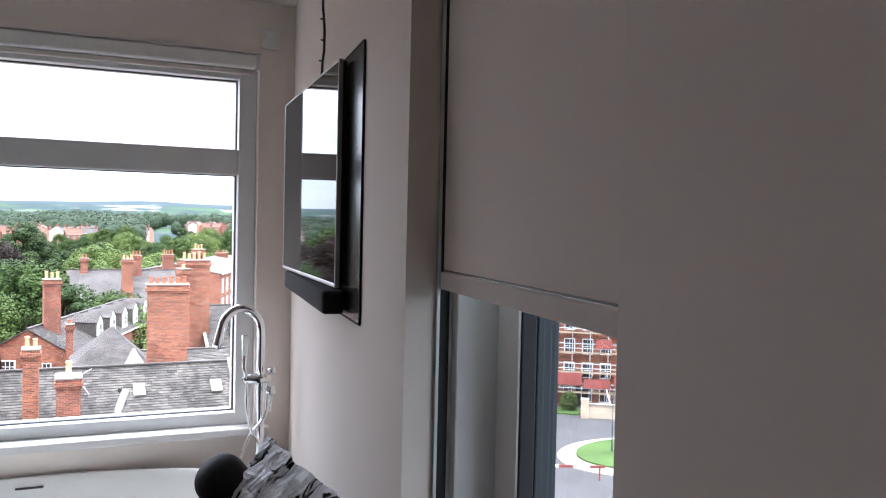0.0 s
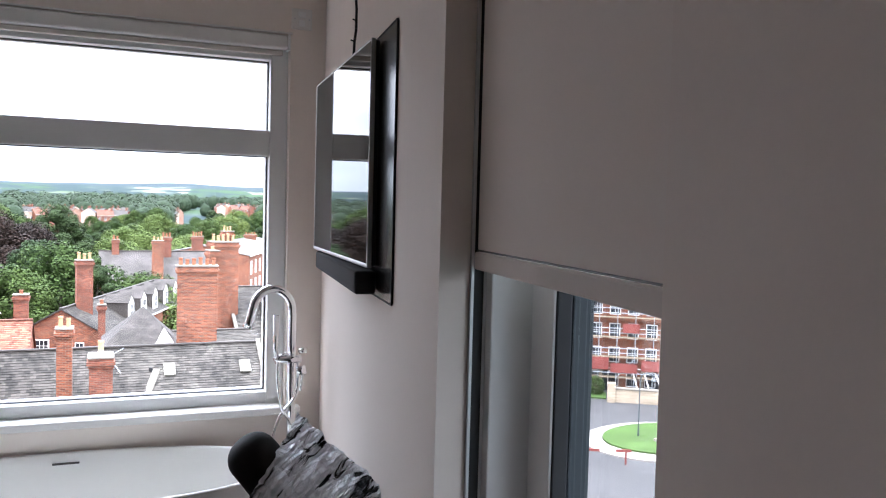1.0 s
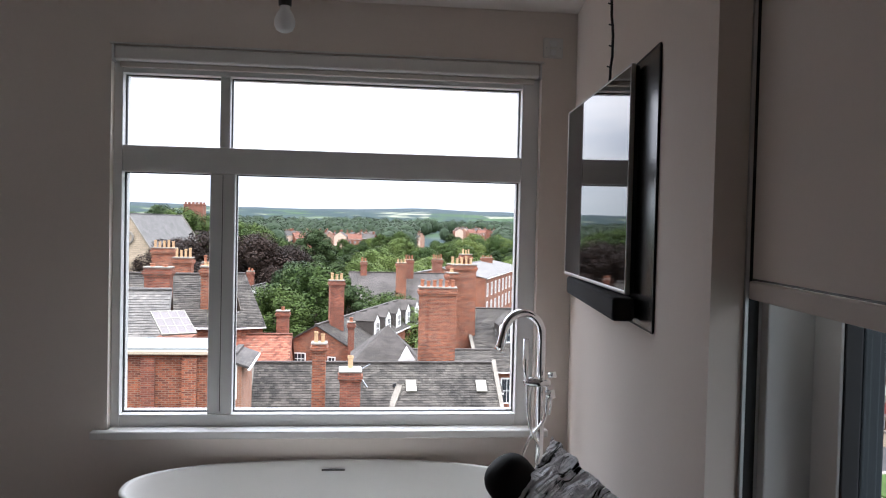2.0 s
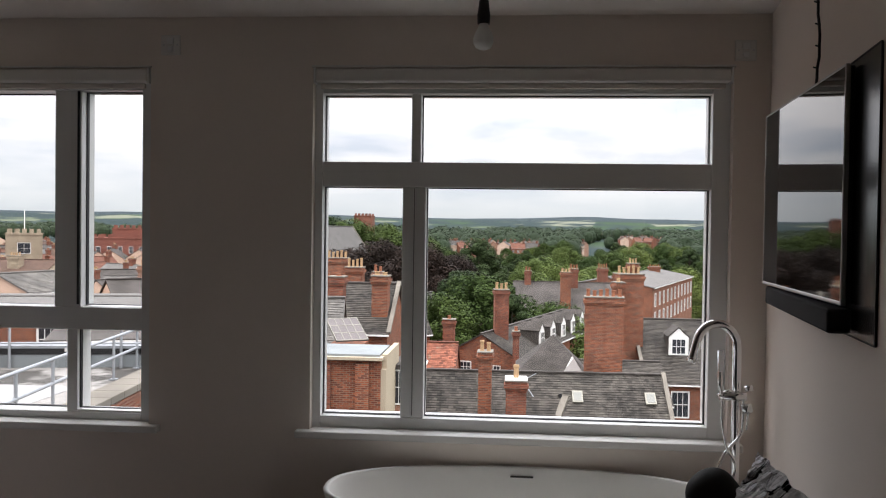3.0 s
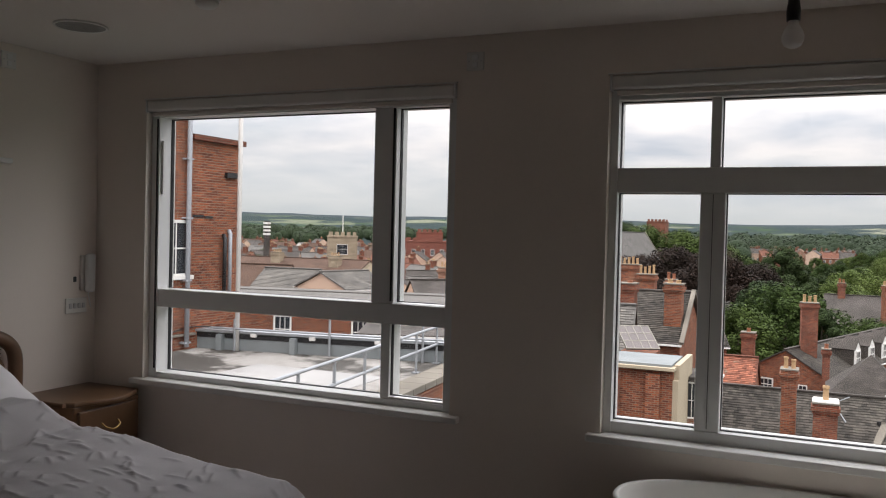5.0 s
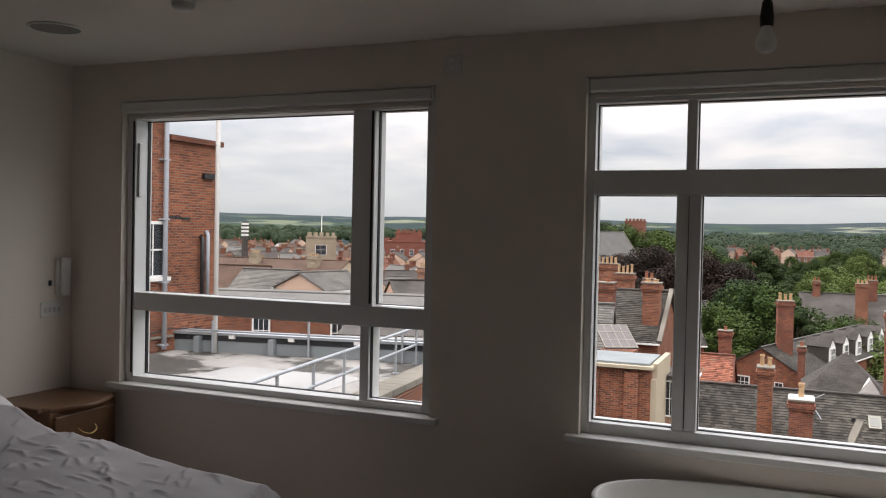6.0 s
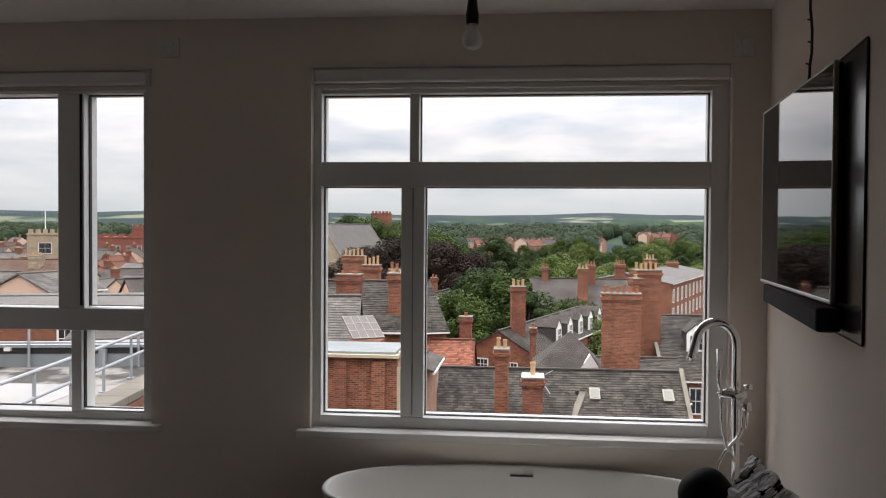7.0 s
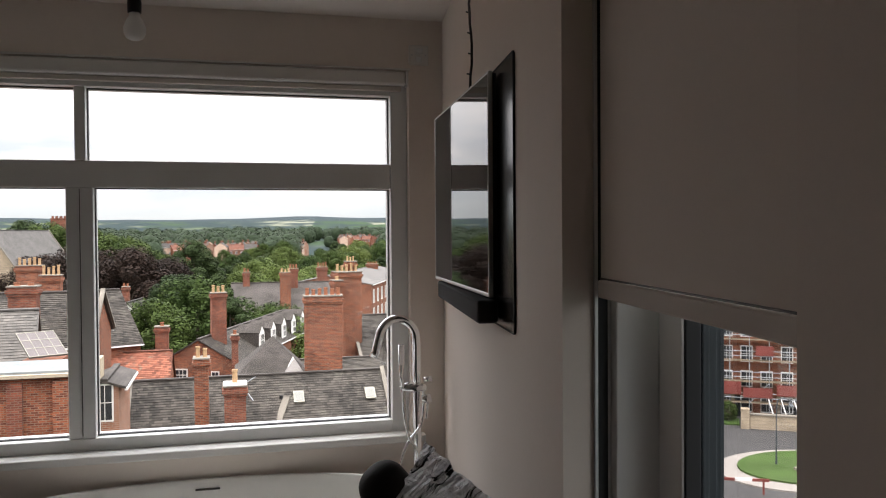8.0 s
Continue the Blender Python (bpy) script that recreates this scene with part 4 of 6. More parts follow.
f = bm.faces.new(top)
r = bmesh.ops.extrude_face_region(bm, geom=[f])
for v in r["geom"]:
    if isinstance(v, bmesh.types.BMVert):
        v.co.z += 0.024
bmesh.ops.recalc_face_normals(bm, faces=bm.faces)
bmesh.ops.bevel(bm, geom=[e for e in bm.edges if abs(e.verts[0].co.z - e.verts[1].co.z) < 1e-4], offset=0.007, segments=2, affect="EDGES", profile=0.5)
part("top", bm, WOOD, ns, "curved moulded wooden top")
part("body", boxes(((WX + 0.03, 3.10, 0.20), (-3.43, 3.54, 0.644)), bevel=0.006), WOOD, ns)
for z0, z1 in ((0.43, 0.62), (0.23, 0.41)):
    dr = part("drawer", boxes(((-3.432, 3.12, z0), (-3.412, 3.52, z1)), bevel=0.006), WOOD, ns)
    h = bmesh.new()
    zc = (z0 + z1) / 2
    tube(h, smoothed([(-3.408, 3.26, zc + 0.015), (-3.385, 3.27, zc - 0.005), (-3.378, 3.315, zc - 0.02), (-3.385, 3.36, zc - 0.005), (-3.408, 3.37, zc + 0.015)]), 0.005, 8)
    part("handle", h, BRASS, dr, "curved brass handle", True)
for x in (WX + 0.06, -3.46):
    for y in (3.05, 3.49):
        part("leg", tube(bmesh.new(), smoothed([(x, y, 0.21), (x + 0.02, y, 0.12), (x + 0.005, y, 0.0)]), 0.02, 10), WOOD, ns, smooth=True)

ph = root("intercom_handset", (WX, 3.5, 1.2), "white door-entry handset on its wall base", "intercom")
part("wall_base", boxes(((WX + 0.001, 3.50, 1.195), (WX + 0.022, 3.585, 1.395)), bevel=0.006), PVC_SHADE, ph)
part("handset", boxes(((WX + 0.024, 3.515, 1.185), (WX + 0.06, 3.57, 1.405)), bevel=0.014), PVC, ph, smooth=True)
part("cord", tube(bmesh.new(), smoothed([(WX + 0.03, 3.54, 1.19), (WX + 0.03, 3.55, 1.13), (WX + 0.02, 3.57, 1.10), (WX + 0.012, 3.56, 1.17)]), 0.003, 6), PVC, ph, smooth=True)
sw = root("light_switch", (WX, 3.46, 1.11), "double white switch plate with grey rockers", "switch")
part("plate", boxes(((WX + 0.001, 3.405, 1.07), (WX + 0.010, 3.55, 1.155)), bevel=0.003), PVC_SHADE, sw)
for k in range(4):
    part("rocker", boxes(((WX + 0.0105, 3.425 + 0.03 * k, 1.098), (WX + 0.015, 3.444 + 0.03 * k, 1.126)), bevel=0.002), ALU, sw)
kn = root("key_point", (WX, 3.5, 1.26), "small dark key point on the wall by the handset", "socket")
part("cap", boxes(((WX + 0.001, 3.46, 1.245), (WX + 0.006, 3.48, 1.275)), bevel=0.002), BLACK, kn)

w3 = root("window_3", (WX, 2.5, 1.9), "small high window in the bed-head wall with lowered blind", "window", kind="structure")
part("window_sill", boxes(((WX - 0.06, 2.06, 1.872), (WX + 0.05, 3.03, 1.898)), bevel=0.006), PVC_SHADE, w3)
part("window_frame", boxes(((WX - 0.16, 2.1, 1.9), (WX - 0.11, 2.98, 1.94)), ((WX - 0.16, 2.1, 2.24), (WX - 0.11, 2.98, 2.28)), ((WX - 0.16, 2.1, 1.94), (WX - 0.11, 2.14, 2.24)), ((WX - 0.16, 2.94, 1.94), (WX - 0.11, 2.98, 2.24))), PVC, w3)
part("pane", boxes(((WX - 0.14, 2.14, 1.94), (WX - 0.134, 2.94, 2.24))), GLASS, w3).visible_shadow = False
b3 = root("roller_blind", (WX, 2.5, 2.25), "white roller blind lowered in the small high window", "blind", "roller blinds")
part("tube", tube(bmesh.new(), [(WX - 0.03, 2.11, 2.245), (WX - 0.03, 2.97, 2.245)], 0.026, 16), PVC_SHADE, b3, smooth=True)
part("fabric", boxes(((WX - 0.058, 2.12, 1.93), (WX - 0.0565, 2.96, 2.25))), FABRIC, b3)
part("bottom_bar", boxes(((WX - 0.064, 2.12, 1.905), (WX - 0.05, 2.96, 1.931)), bevel=0.004), PVC_SHADE, b3)


# ---- outdoors: the town below and the valley beyond ----
EYE0, K = Vector((0.0, 0.08, 1.578)), 1.4       # survey places are spread by K from here to true size
GROUND_Z = EYE0.z + K * (-12.5 - EYE0.z)


def out(x, y, z=-12.5):
    return EYE0 + (Vector((x, y, z)) - EYE0) * K


def spread(bm):
    for v in bm.verts:
        v.co = EYE0 + (v.co - EYE0) * K
    return bm


def opart(name, bm, material, parent, label="", smooth=False):
    return part(name, spread(bm), material, parent, label, smooth)


def land_height(x, y):
    r = math.hypot(x, y)
    a = math.atan2(x, y)
    s = min(1.0, max(0.0, (r - 420) / 1300.0))
    z = GROUND_Z + 9.0 * s * s * (3 - 2 * s)
    h = min(1.0, max(0.0, (r - 2200) / 2100.0))
    crest = 82 + 15 * noise.noise(Vector((a * 5.0, 0.4, 0))) + 9 * noise.noise(Vector((a * 17.0, 2.0, 0))) + 16 * max(0.0, math.sin((a + 0.05) * 1.9))
    return z + crest * h * h * (3 - 2 * h) + 4.0 * s * noise.noise(Vector((x * 0.004, y * 0.004, 0)))


bm = bmesh.new()
radii = [0.0, 30, 60, 100, 160, 240, 340, 440, 560, 700, 850, 1000, 1200, 1400, 1700, 2000, 2300, 2600, 2900, 3200, 3500, 3800, 4050, 4300, 4650]
rows = []
for r in radii[1:]:
    rows.append([bm.verts.new((r * math.sin(2 * math.pi * k / 240), r * math.cos(2 * math.pi * k / 240), land_height(r * math.sin(2 * math.pi * k / 240), r * math.cos(2 * math.pi * k / 240)))) for k in range(240)])
c0 = bm.verts.new((0, 0, GROUND_Z))
for k in range(240):
    bm.faces.new((c0, rows[0][(k + 1) % 240], rows[0][k]))
    for a, b in zip(rows, rows[1:]):
        bm.faces.new((a[k], a[(k + 1) % 240], b[(k + 1) % 240], b[k]))
bmesh.ops.recalc_face_normals(bm, faces=bm.faces)
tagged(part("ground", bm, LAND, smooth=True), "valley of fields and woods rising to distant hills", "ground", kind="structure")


tagged(part("lower_storeys", boxes(((WX - 0.28, -3.58, GROUND_Z - 1), (1.45, NY + 0.1, -0.25))), BRICK), "brick storeys below the room", "building", kind="structure")


def sash_window(parent, m, w, h, bars=2, rows_=2):
    """White frame with glazing bars, set on a wall; m places x along, -y outwards, z up."""
    b = bmesh.new()
    t = min(0.09, w * 0.12)
    for p, q in (((-w / 2 - t, -0.05, -h / 2 - t), (w / 2 + t, 0.03, -h / 2)), ((-w / 2 - t, -0.05, h / 2), (w / 2 + t, 0.03, h / 2 + t)), ((-w / 2 - t, -0.05, -h / 2), (-w / 2, 0.03, h / 2)), ((w / 2, -0.05, -h / 2), (w / 2 + t, 0.03, h / 2))):
        box(b, p, q, m)
    for i in range(1, bars):
        x = -w / 2 + w * i / bars
        box(b, (x - t * 0.2, -0.03, -h / 2), (x + t * 0.2, 0.02, h / 2), m)
    for i in range(1, rows_):
        z = -h / 2 + h * i / rows_
        box(b, (-w / 2, -0.032, z - t * 0.25), (w / 2, 0.018, z + t * 0.25), m)
    win = part("window", b, SASH, parent)
    p = bmesh.new()
    box(p, (-w / 2, -0.012, -h / 2), (w / 2, 0.0, h / 2), m)
    part("pane", p, PANE, win)
    return win


def chimney(parent, x, y, w, d, z0, z1, pots=3, ang=0.0, material=None, pot_mat=None, tall=0.42):
    """Brick stack with corbelled head, capping and clay pots; survey places."""
    m = pose(*out(x, y, z1), 0, 0, ang)
    W, D, H = w * K / 2, d * K / 2, (z1 - z0) * K
    b = bmesh.new()
    box(b, (-W, -D, -H), (W, D, -0.42), m)
    box(b, (-W - 0.05, -D - 0.05, -0.42), (W + 0.05, D + 0.05, -0.30), m)
    box(b, (-W - 0.10, -D - 0.10, -0.30), (W + 0.10, D + 0.10, -0.14), m)
    box(b, (-W - 0.03, -D - 0.03, -0.14), (W + 0.03, D + 0.03, 0.0), m)
    st = part("chimney", b, material or BRICK, parent)
    part("capping", boxes(((-W - 0.07, -D - 0.07, 0.0), (W + 0.07, D + 0.07, 0.06)), m=m), STONE, st)
    for i in range(pots):
        px = (i + 0.5) / pots * 2 * W - W
        r = min(0.15, W / max(pots, 1) * 0.72)
        hgt = tall * (0.85 + 0.3 * ((i * 7 + 3) % 5) / 5)
        pb = lathe(bmesh.new(), (0, 0, 0), [(r, 0.06), (r * 0.85, 0.1), (r * 0.74, hgt * 0.8), (r * 0.95, hgt * 0.86), (r * 0.9, hgt), (r * 0.6, hgt), (r * 0.55, hgt * 0.7)], 10)
        bmesh.ops.transform(pb, matrix=m @ pose(px, 0, 0), verts=pb.verts)
        part("chimney_pot", pb, pot_mat or POT, st)
    return st


def slate_courses(parent, m, half, run, top, slope, sgn, material, cw=0.25, ch=0.165):
    """Lapped slates over one roof slope: each a thin tilted piece, jogged a little."""
    rg = np.random.RandomState(int(abs(half * 977 + run * 131 + (sgn + 2) * 17)) % 9999)
    c, sn = 1 / math.hypot(1, slope), slope / math.hypot(1, slope)
    length = run / c
    n, k = int(length / ch), int(2 * half / cw)
    i, j = [q.ravel() for q in np.meshgrid(np.arange(n), np.arange(k), indexing="ij")]
    x0 = -half + (j + 0.5 * (i % 2)) * cw + 0.004 + 0.006 * rg.rand(len(i))
    x1 = np.minimum(x0 + cw - 0.008, half)
    d1 = (i + 1) * ch + rg.normal(size=len(i)) * 0.008
    d0 = i * ch - 0.0
    lift = 0.024 + 0.010 * rg.rand(len(i))
    corners = []
    for x, d, hgt in ((x0, d0, 0.008 + 0 * lift), (x1, d0, 0.008 + 0 * lift), (x1, d1, lift), (x0, d1, lift), (x1, d1, 0 * lift), (x0, d1, 0 * lift)):
        corners.append(np.stack([x, sgn * (c * d + sn * hgt), top - sn * d + c * hgt], 1))
    v = np.stack(corners, 1).reshape(-1, 3)
    M = np.array(m)
    v = v @ M[:3, :3].T + M[:3, 3] - np.array(ORIGIN[parent])
    b = np.arange(len(i)) * 6
    f = np.concatenate([np.stack([b, b + 1, b + 2, b + 3], 1), np.stack([b + 3, b + 2, b + 4, b + 5], 1)])
    if sgn > 0:
        f = f[:, ::-1]
    me = bpy.data.meshes.new("slates")
    me.from_pydata(v.tolist(), [], f.tolist())
    me.materials.append(material)
    ob = new("slates", me)
    ob.parent = parent
    ob["kind"] = "stuff"


def house(label, x, y, L, W, ang, ze, zr, wall=None, roof=None, chimneys=(), windows=(), name="house", category="house", verge=None, dormers=(), z0=-12.5, pieces=None):
    """Gabled house. x, y: middle; L along its ridge (turned by ang); eaves and ridge heights; survey places.
    windows: (side, along, z, w, h) in true metres for w, h; dormers: (side, along, up)."""
    wall, roof = wall or BRICK, roof or SLATE
    h = root(name, out(x, y, z0), label, category)
    m = pose(*out(x, y, 0), 0, 0, ang)
    base = out(0, 0, 0).z
    l, w = L * K / 2, W * K / 2
    e, r, g = (ze) * K, (zr) * K, (z0) * K
    b = bmesh.new()
    sec = [(-w, g), (w, g), (w, e), (0, r), (-w, e)]
    A = [b.verts.new(m @ Vector((-l, p, q))) for p, q in sec]
    B = [b.verts.new(m @ Vector((l, p, q))) for p, q in sec]
    b.faces.new(A[::-1])
    b.faces.new(B)
    for i in range(5):
        b.faces.new((A[i], A[(i + 1) % 5], B[(i + 1) % 5], B[i]))
    bmesh.ops.recalc_face_normals(b, faces=b.faces)
    part("wall", b, wall, h)
    slope = (r - e) / w
    ov, th, gl = 0.28, 0.09, 0.12
    for sgn in (-1, 1):
        b = bmesh.new()
        pts = [(0.0, r + 0.03), (sgn * (w + ov), e - slope * ov + 0.03)]
        lo = [b.verts.new(m @ Vector((xx, p, q))) for xx in (-l - gl, l + gl) for p, q in pts]
        hi = [b.verts.new(m @ Vector((xx, p, q + th))) for xx in (-l - gl, l + gl) for p, q in pts]
        for q in ((0, 1, 3, 2), (4, 6, 7, 5)):
            b.faces.new([(lo + hi)[i] for i in q])
        for i, k in ((0, 1), (1, 3), (3, 2), (2, 0)):
            b.faces.new((lo[i], lo[k], hi[k], hi[i]))
        bmesh.ops.recalc_face_normals(b, faces=b.faces)
        part("roof_slope", b, roof, h)
        if pieces:
            slate_courses(h, m, l + gl, w + ov, r + 0.03 + th, slope, sgn, pieces)
        part("gutter", boxes(((-l - gl, sgn * (w + ov) - 0.05, e - slope * ov - 0.02), (l + gl, sgn * (w + ov) + 0.05, e - slope * ov + 0.07)), m=m), SASH, h)
    part("ridge_tiles", boxes(((-l - gl, -0.13, r + 0.09), (l + gl, 0.13, r + 0.19)), m=m, bevel=0.03), roof, h)
    if verge:
        for xx in (-l - gl, l + gl - 0.02):
            for sgn in (-1, 1):
                b = bmesh.new()
                box(b, (xx - 0.1, -0.12, 0), (xx + 0.12, math.hypot(w + ov, slope * (w + ov)), 0.14), m @ Matrix.Translation((0, 0, r + 0.1)) @ Matrix.Rotation(-math.atan(slope) if sgn > 0 else math.pi + math.atan(slope), 4, "X") @ (Matrix.Identity(4) if sgn > 0 else Matrix.Rotation(math.pi, 4, "Y")))
                part("verge_coping", b, verge, h)
    for c in chimneys:
        chimney(h, *c)
    for side, along, z, ww, hh in windows:
        if side in "fb":
            s = -1 if side == "f" else 1
            mm = m @ pose(along * K * (-s), s * w, z * K, 0, 0, 0 if s < 0 else 180)
        else:
            s = -1 if side == "l" else 1
            mm = m @ pose(s * l, along * K, z * K, 0, 0, -90 if s < 0 else 90)
        sash_window(h, mm, ww, hh, 2 if ww < 0.8 else 3, 2)
    for side, along, up in dormers:
        s = -1 if side == "f" else 1
        zc = e + (r - e) * up
        yc = s * w * (1 - up)
        mm = m @ pose(along * K * (-s), yc, zc, 0, 0, 0 if s < 0 else 180)
        dw, dh, dd = 0.65, 1.25, 1.7
        b = bmesh.new()
        sec = [(-dw, -0.2), (dw, -0.2), (dw, dh), (0, dh + 0.6), (-dw, dh)]
        A = [b.verts.new(mm @ Vector((p, -0.15, q))) for p, q in sec]
        B = [b.verts.new(mm @ Vector((p, dd, q))) for p, q in sec]
        b.faces.new(A)
        b.faces.new(B[::-1])
        for i in range(5):
            b.faces.new((A[i], B[i], B[(i + 1) % 5], A[(i + 1) % 5]))
        bmesh.ops.recalc_face_normals(b, faces=b.faces)
        dm = part("dormer", b, roof, h)
        for sg in (-1, 1):
            b = bmesh.new()
            box(b, (0.0, -0.25, 0.0), (dw * 1.42, dd, 0.06), mm @ pose(0, 0, dh + 0.62) @ (Matrix.Identity(4) if sg > 0 else Matrix.Rotation(math.pi, 4, "Z") @ Matrix.Translation((0, -dd + 0.25, 0))) @ Matrix.Rotation(math.atan(0.6 / dw), 4, "Y"))
            part("dormer_roof", b, roof, dm)
        b = bmesh.new()
        F = [b.verts.new(mm @ Vector((p, yy, q))) for yy in (-0.22, -0.155) for p, q in ((-dw, -0.15), (dw, -0.15), (dw, dh), (0, dh + 0.58), (-dw, dh))]
        b.faces.new(F[:5])
        b.faces.new(F[5:][::-1])
        for i in range(5):
            b.faces.new((F[i], F[5 + i], F[5 + (i + 1) % 5], F[(i + 1) % 5]))
        bmesh.ops.recalc_face_normals(b, faces=b.faces)
        part("dormer_front", b, SASH, dm, "white boarded dormer front")
        sash_window(dm, mm @ pose(0, -0.225, dh * 0.5), 0.85, 0.95, 3, 2)
    return h


V = "weathered red-brick town house with grey slate roof"
# the slate roof right below, with its stacks and rooflights
h1 = house("brick terrace with long grey slate roof, rooflights and chimneys", 1.25, 32.0, 9.0, 7.0, 1.2, -6.5, -3.78,
           chimneys=[(-0.80, 29.5, 0.46, 0.6, -6.3, -2.62, 2, 0, None, POT, 0.55), (0.28, 28.2, 0.68, 0.7, -7.0, -3.36, 1, 0, BRICK_DARK, POT, 0.7)], verge=STONE, pieces=SLATES)
for x, y in ((2.56, 31.05), (5.2, 31.05)):
    p = out(x, y, -3.78 - (32 - y) * 0.777 + 0.085)
    mm = pose(*p, 37.8, 0, 1.2)
    sk = part("rooflight", boxes(((-0.27, -0.38, 0.0), (0.27, 0.38, 0.10)), m=mm, bevel=0.01), SKYLIGHT, h1, "pale square rooflight")
    part("pane", boxes(((-0.2, -0.29, 0.10), (0.2, 0.27, 0.112)), m=mm), plain("white_blind_behind_pane", (0.2, 0.2, 0.175), 0.3, var=0.05), sk)
opart("flaunching", boxes(((-0.09, 27.82, -3.37), (0.65, 28.58, -3.27)), bevel=0.02), RENDER_WHITE, h1, "white painted chimney top")
part("flashing", boxes(((0, -1.3, 0.03), (0.35, 0.35, 0.16)), m=pose(*out(1.95, 30.95, -4.62), 37.8, 0, -24)), STONE, h1)
part("vent_pipe", tube(bmesh.new(), [out(1.93, 31.05, -4.7), out(1.93, 31.05, -4.32)], 0.09, 10), BLACK, h1)
part("aerial", tube(tube(bmesh.new(), [out(0.5, 28.4, -3.4), out(0.95, 28.4, -3.15)], 0.02, 5), [out(0.55, 28.4, -3.5), out(0.85, 28.4, -3.95)], 0.05, 6), GALV, h1)

# pyramid roof behind it
hip = root("roof_turret", out(1.95, 37.0, -12.5), "square wing with steep pyramid slate roof and a white gablet", "house")
b = boxes(((0.45, 35.6, -12.5), (3.35, 38.6, -4.25)))
opart("wall", b, BRICK, hip)
b = bmesh.new()
ap = b.verts.new((1.95, 37.0, -2.85))
cs = [b.verts.new(p) for p in ((0.35, 35.45, -4.32), (3.4, 35.45, -4.32), (3.4, 38.7, -4.32), (0.35, 38.7, -4.32))]
for i in range(4):
    b.faces.new((cs[i], cs[(i + 1) % 4], ap))
b.faces.new(cs[::-1])
opart("roof", b, SLATE, hip)
b = bmesh.new()
tri = [b.verts.new(p) for p in ((2.25, 35.3, -4.28), (3.15, 35.3, -4.28), (2.72, 35.3, -3.62), (2.35, 35.75, -4.28), (3.1, 35.75, -4.28), (2.72, 35.9, -3.62))]
b.faces.new((tri[0], tri[1], tri[2]))
b.faces.new((tri[1], tri[4], tri[5], tri[2]))
b.faces.new((tri[3], tri[0], tri[2], tri[5]))
opart("gablet", b, RENDER_WHITE, hip)

# the great stacks
house("brick house with massive chimney stacks", 4.6, 38.2, 4.2, 6.4, 0, -5.4, -4.2, pieces=SLATES,
      chimneys=[(3.83, 34.35, 1.5, 0.8, -4.6, -0.98, 6, -4, None, POT_RED, 0.45), (5.87, 42.0, 1.2, 1.1, -5.0, -0.38, 5, 10, None, POT, 0.55), (6.12, 42.4, 0.45, 0.5, -1.0, 0.12, 3, 10, None, POT, 0.4), (5.25, 41.0, 0.4, 0.8, -5.0, -0.75, 1, 10, None, POT, 0.3)])
# slate roof with the dormer
house("brick house with tall slate roof, white dormer and sash windows", 9.4, 44.0, 6.0, 10.0, 0, -5.2, -2.85,
      windows=[("f", -1.53, -6.17, 1.0, 1.55), ("f", 0.9, -6.17, 1.0, 1.55)], dormers=[("f", -1.25, 0.42)], verge=STONE, pieces=SLATES)
# gable-fronted house with the long dormered roof
house("red-brick gabled house with long slate roof and dormers", 1.32, 54.0, 17.0, 4.0, 71, -5.2, -4.05,
      chimneys=[(-0.42, 47.6, 0.78, 0.7, -6.0, -1.66, 3, 8, BRICK_DARK, POT, 0.6), (-3.12, 44.2, 0.62, 0.6, -7.0, -3.05, 1, 0, BRICK_DARK, POT_RED, 0.3), (0.42, 45.2, 0.34, 0.5, -7.0, -3.72, 1, 0, BRICK_DARK, POT_RED, 0.35)],
      windows=[("l", 0.95, -5.86, 0.85, 0.75), ("l", -0.9, -5.95, 0.5, 0.7)], dormers=[("f", -3.6, 0.1), ("f", -1.2, 0.1), ("f", 1.2, 0.1), ("f", 3.6, 0.1), ("f", 6.0, 0.1)], pieces=SLATES)
house("low building with old red tiled roof", -4.8, 41.0, 4.6, 6.5, 0, -6.2, -3.92, roof=TILE, pieces=TILES, chimneys=[(-2.75, 37.0, 0.5, 0.5, -7, -4.95, 1, 0, BRICK_DARK, POT_RED, 0.2)])
house(V, 5.2, 74.0, 9.5, 7.0, -3, -4.9, -2.75, chimneys=[(1.65, 74, 0.55, 0.6, -5, -1.75, 2, 0, BRICK_DARK, POT_RED, 0.5), (4.75, 71, 0.85, 0.7, -5, -1.68, 3, 0, None, POT, 0.5), (5.6, 73.5, 0.75, 0.6, -5, -1.5, 3, 0, BRICK_DARK, POT_RED, 0.6), (8.35, 76, 0.9, 0.6, -5, -1.5, 4, 0, BRICK_DARK, POT_RED, 0.6)])
rows_win = [("f", -12.2 + 2.45 * i, z, 1.0, 1.75) for i in range(11) for z in (-5.0, -6.9)]
house("long red-brick Georgian terrace with rows of white sash windows", 14.7, 99.0, 27.0, 9.0, 70, -3.75, -2.9, BRICK, SLATE_PALE, windows=rows_win, chimneys=[(18, 106, 1.4, 0.8, -4, -2.4, 4, 0, None, POT_RED, 0.4)])

# roofs and stacks past the mullion
fl = root("flat_roofed_building", out(-4.6, 24.5, -12.5), "brick building with flat lead roof and white coping", "building")
opart("wall", boxes(((-6.9, 22.0, -12.5), (-3.36, 24.0, -1.86))), BRICK, fl)
opart("pilaster", boxes(((-4.02, 21.86, -12.5), (-3.66, 22.0, -1.95))), BRICK, fl)
opart("pilaster", boxes(((-5.05, 21.92, -12.5), (-4.7, 22.0, -1.95))), BRICK_DARK, fl)
opart("coping", boxes(((-7.0, 21.84, -1.84), (-3.3, 24.05, -1.76))), RENDER_CREAM, fl)
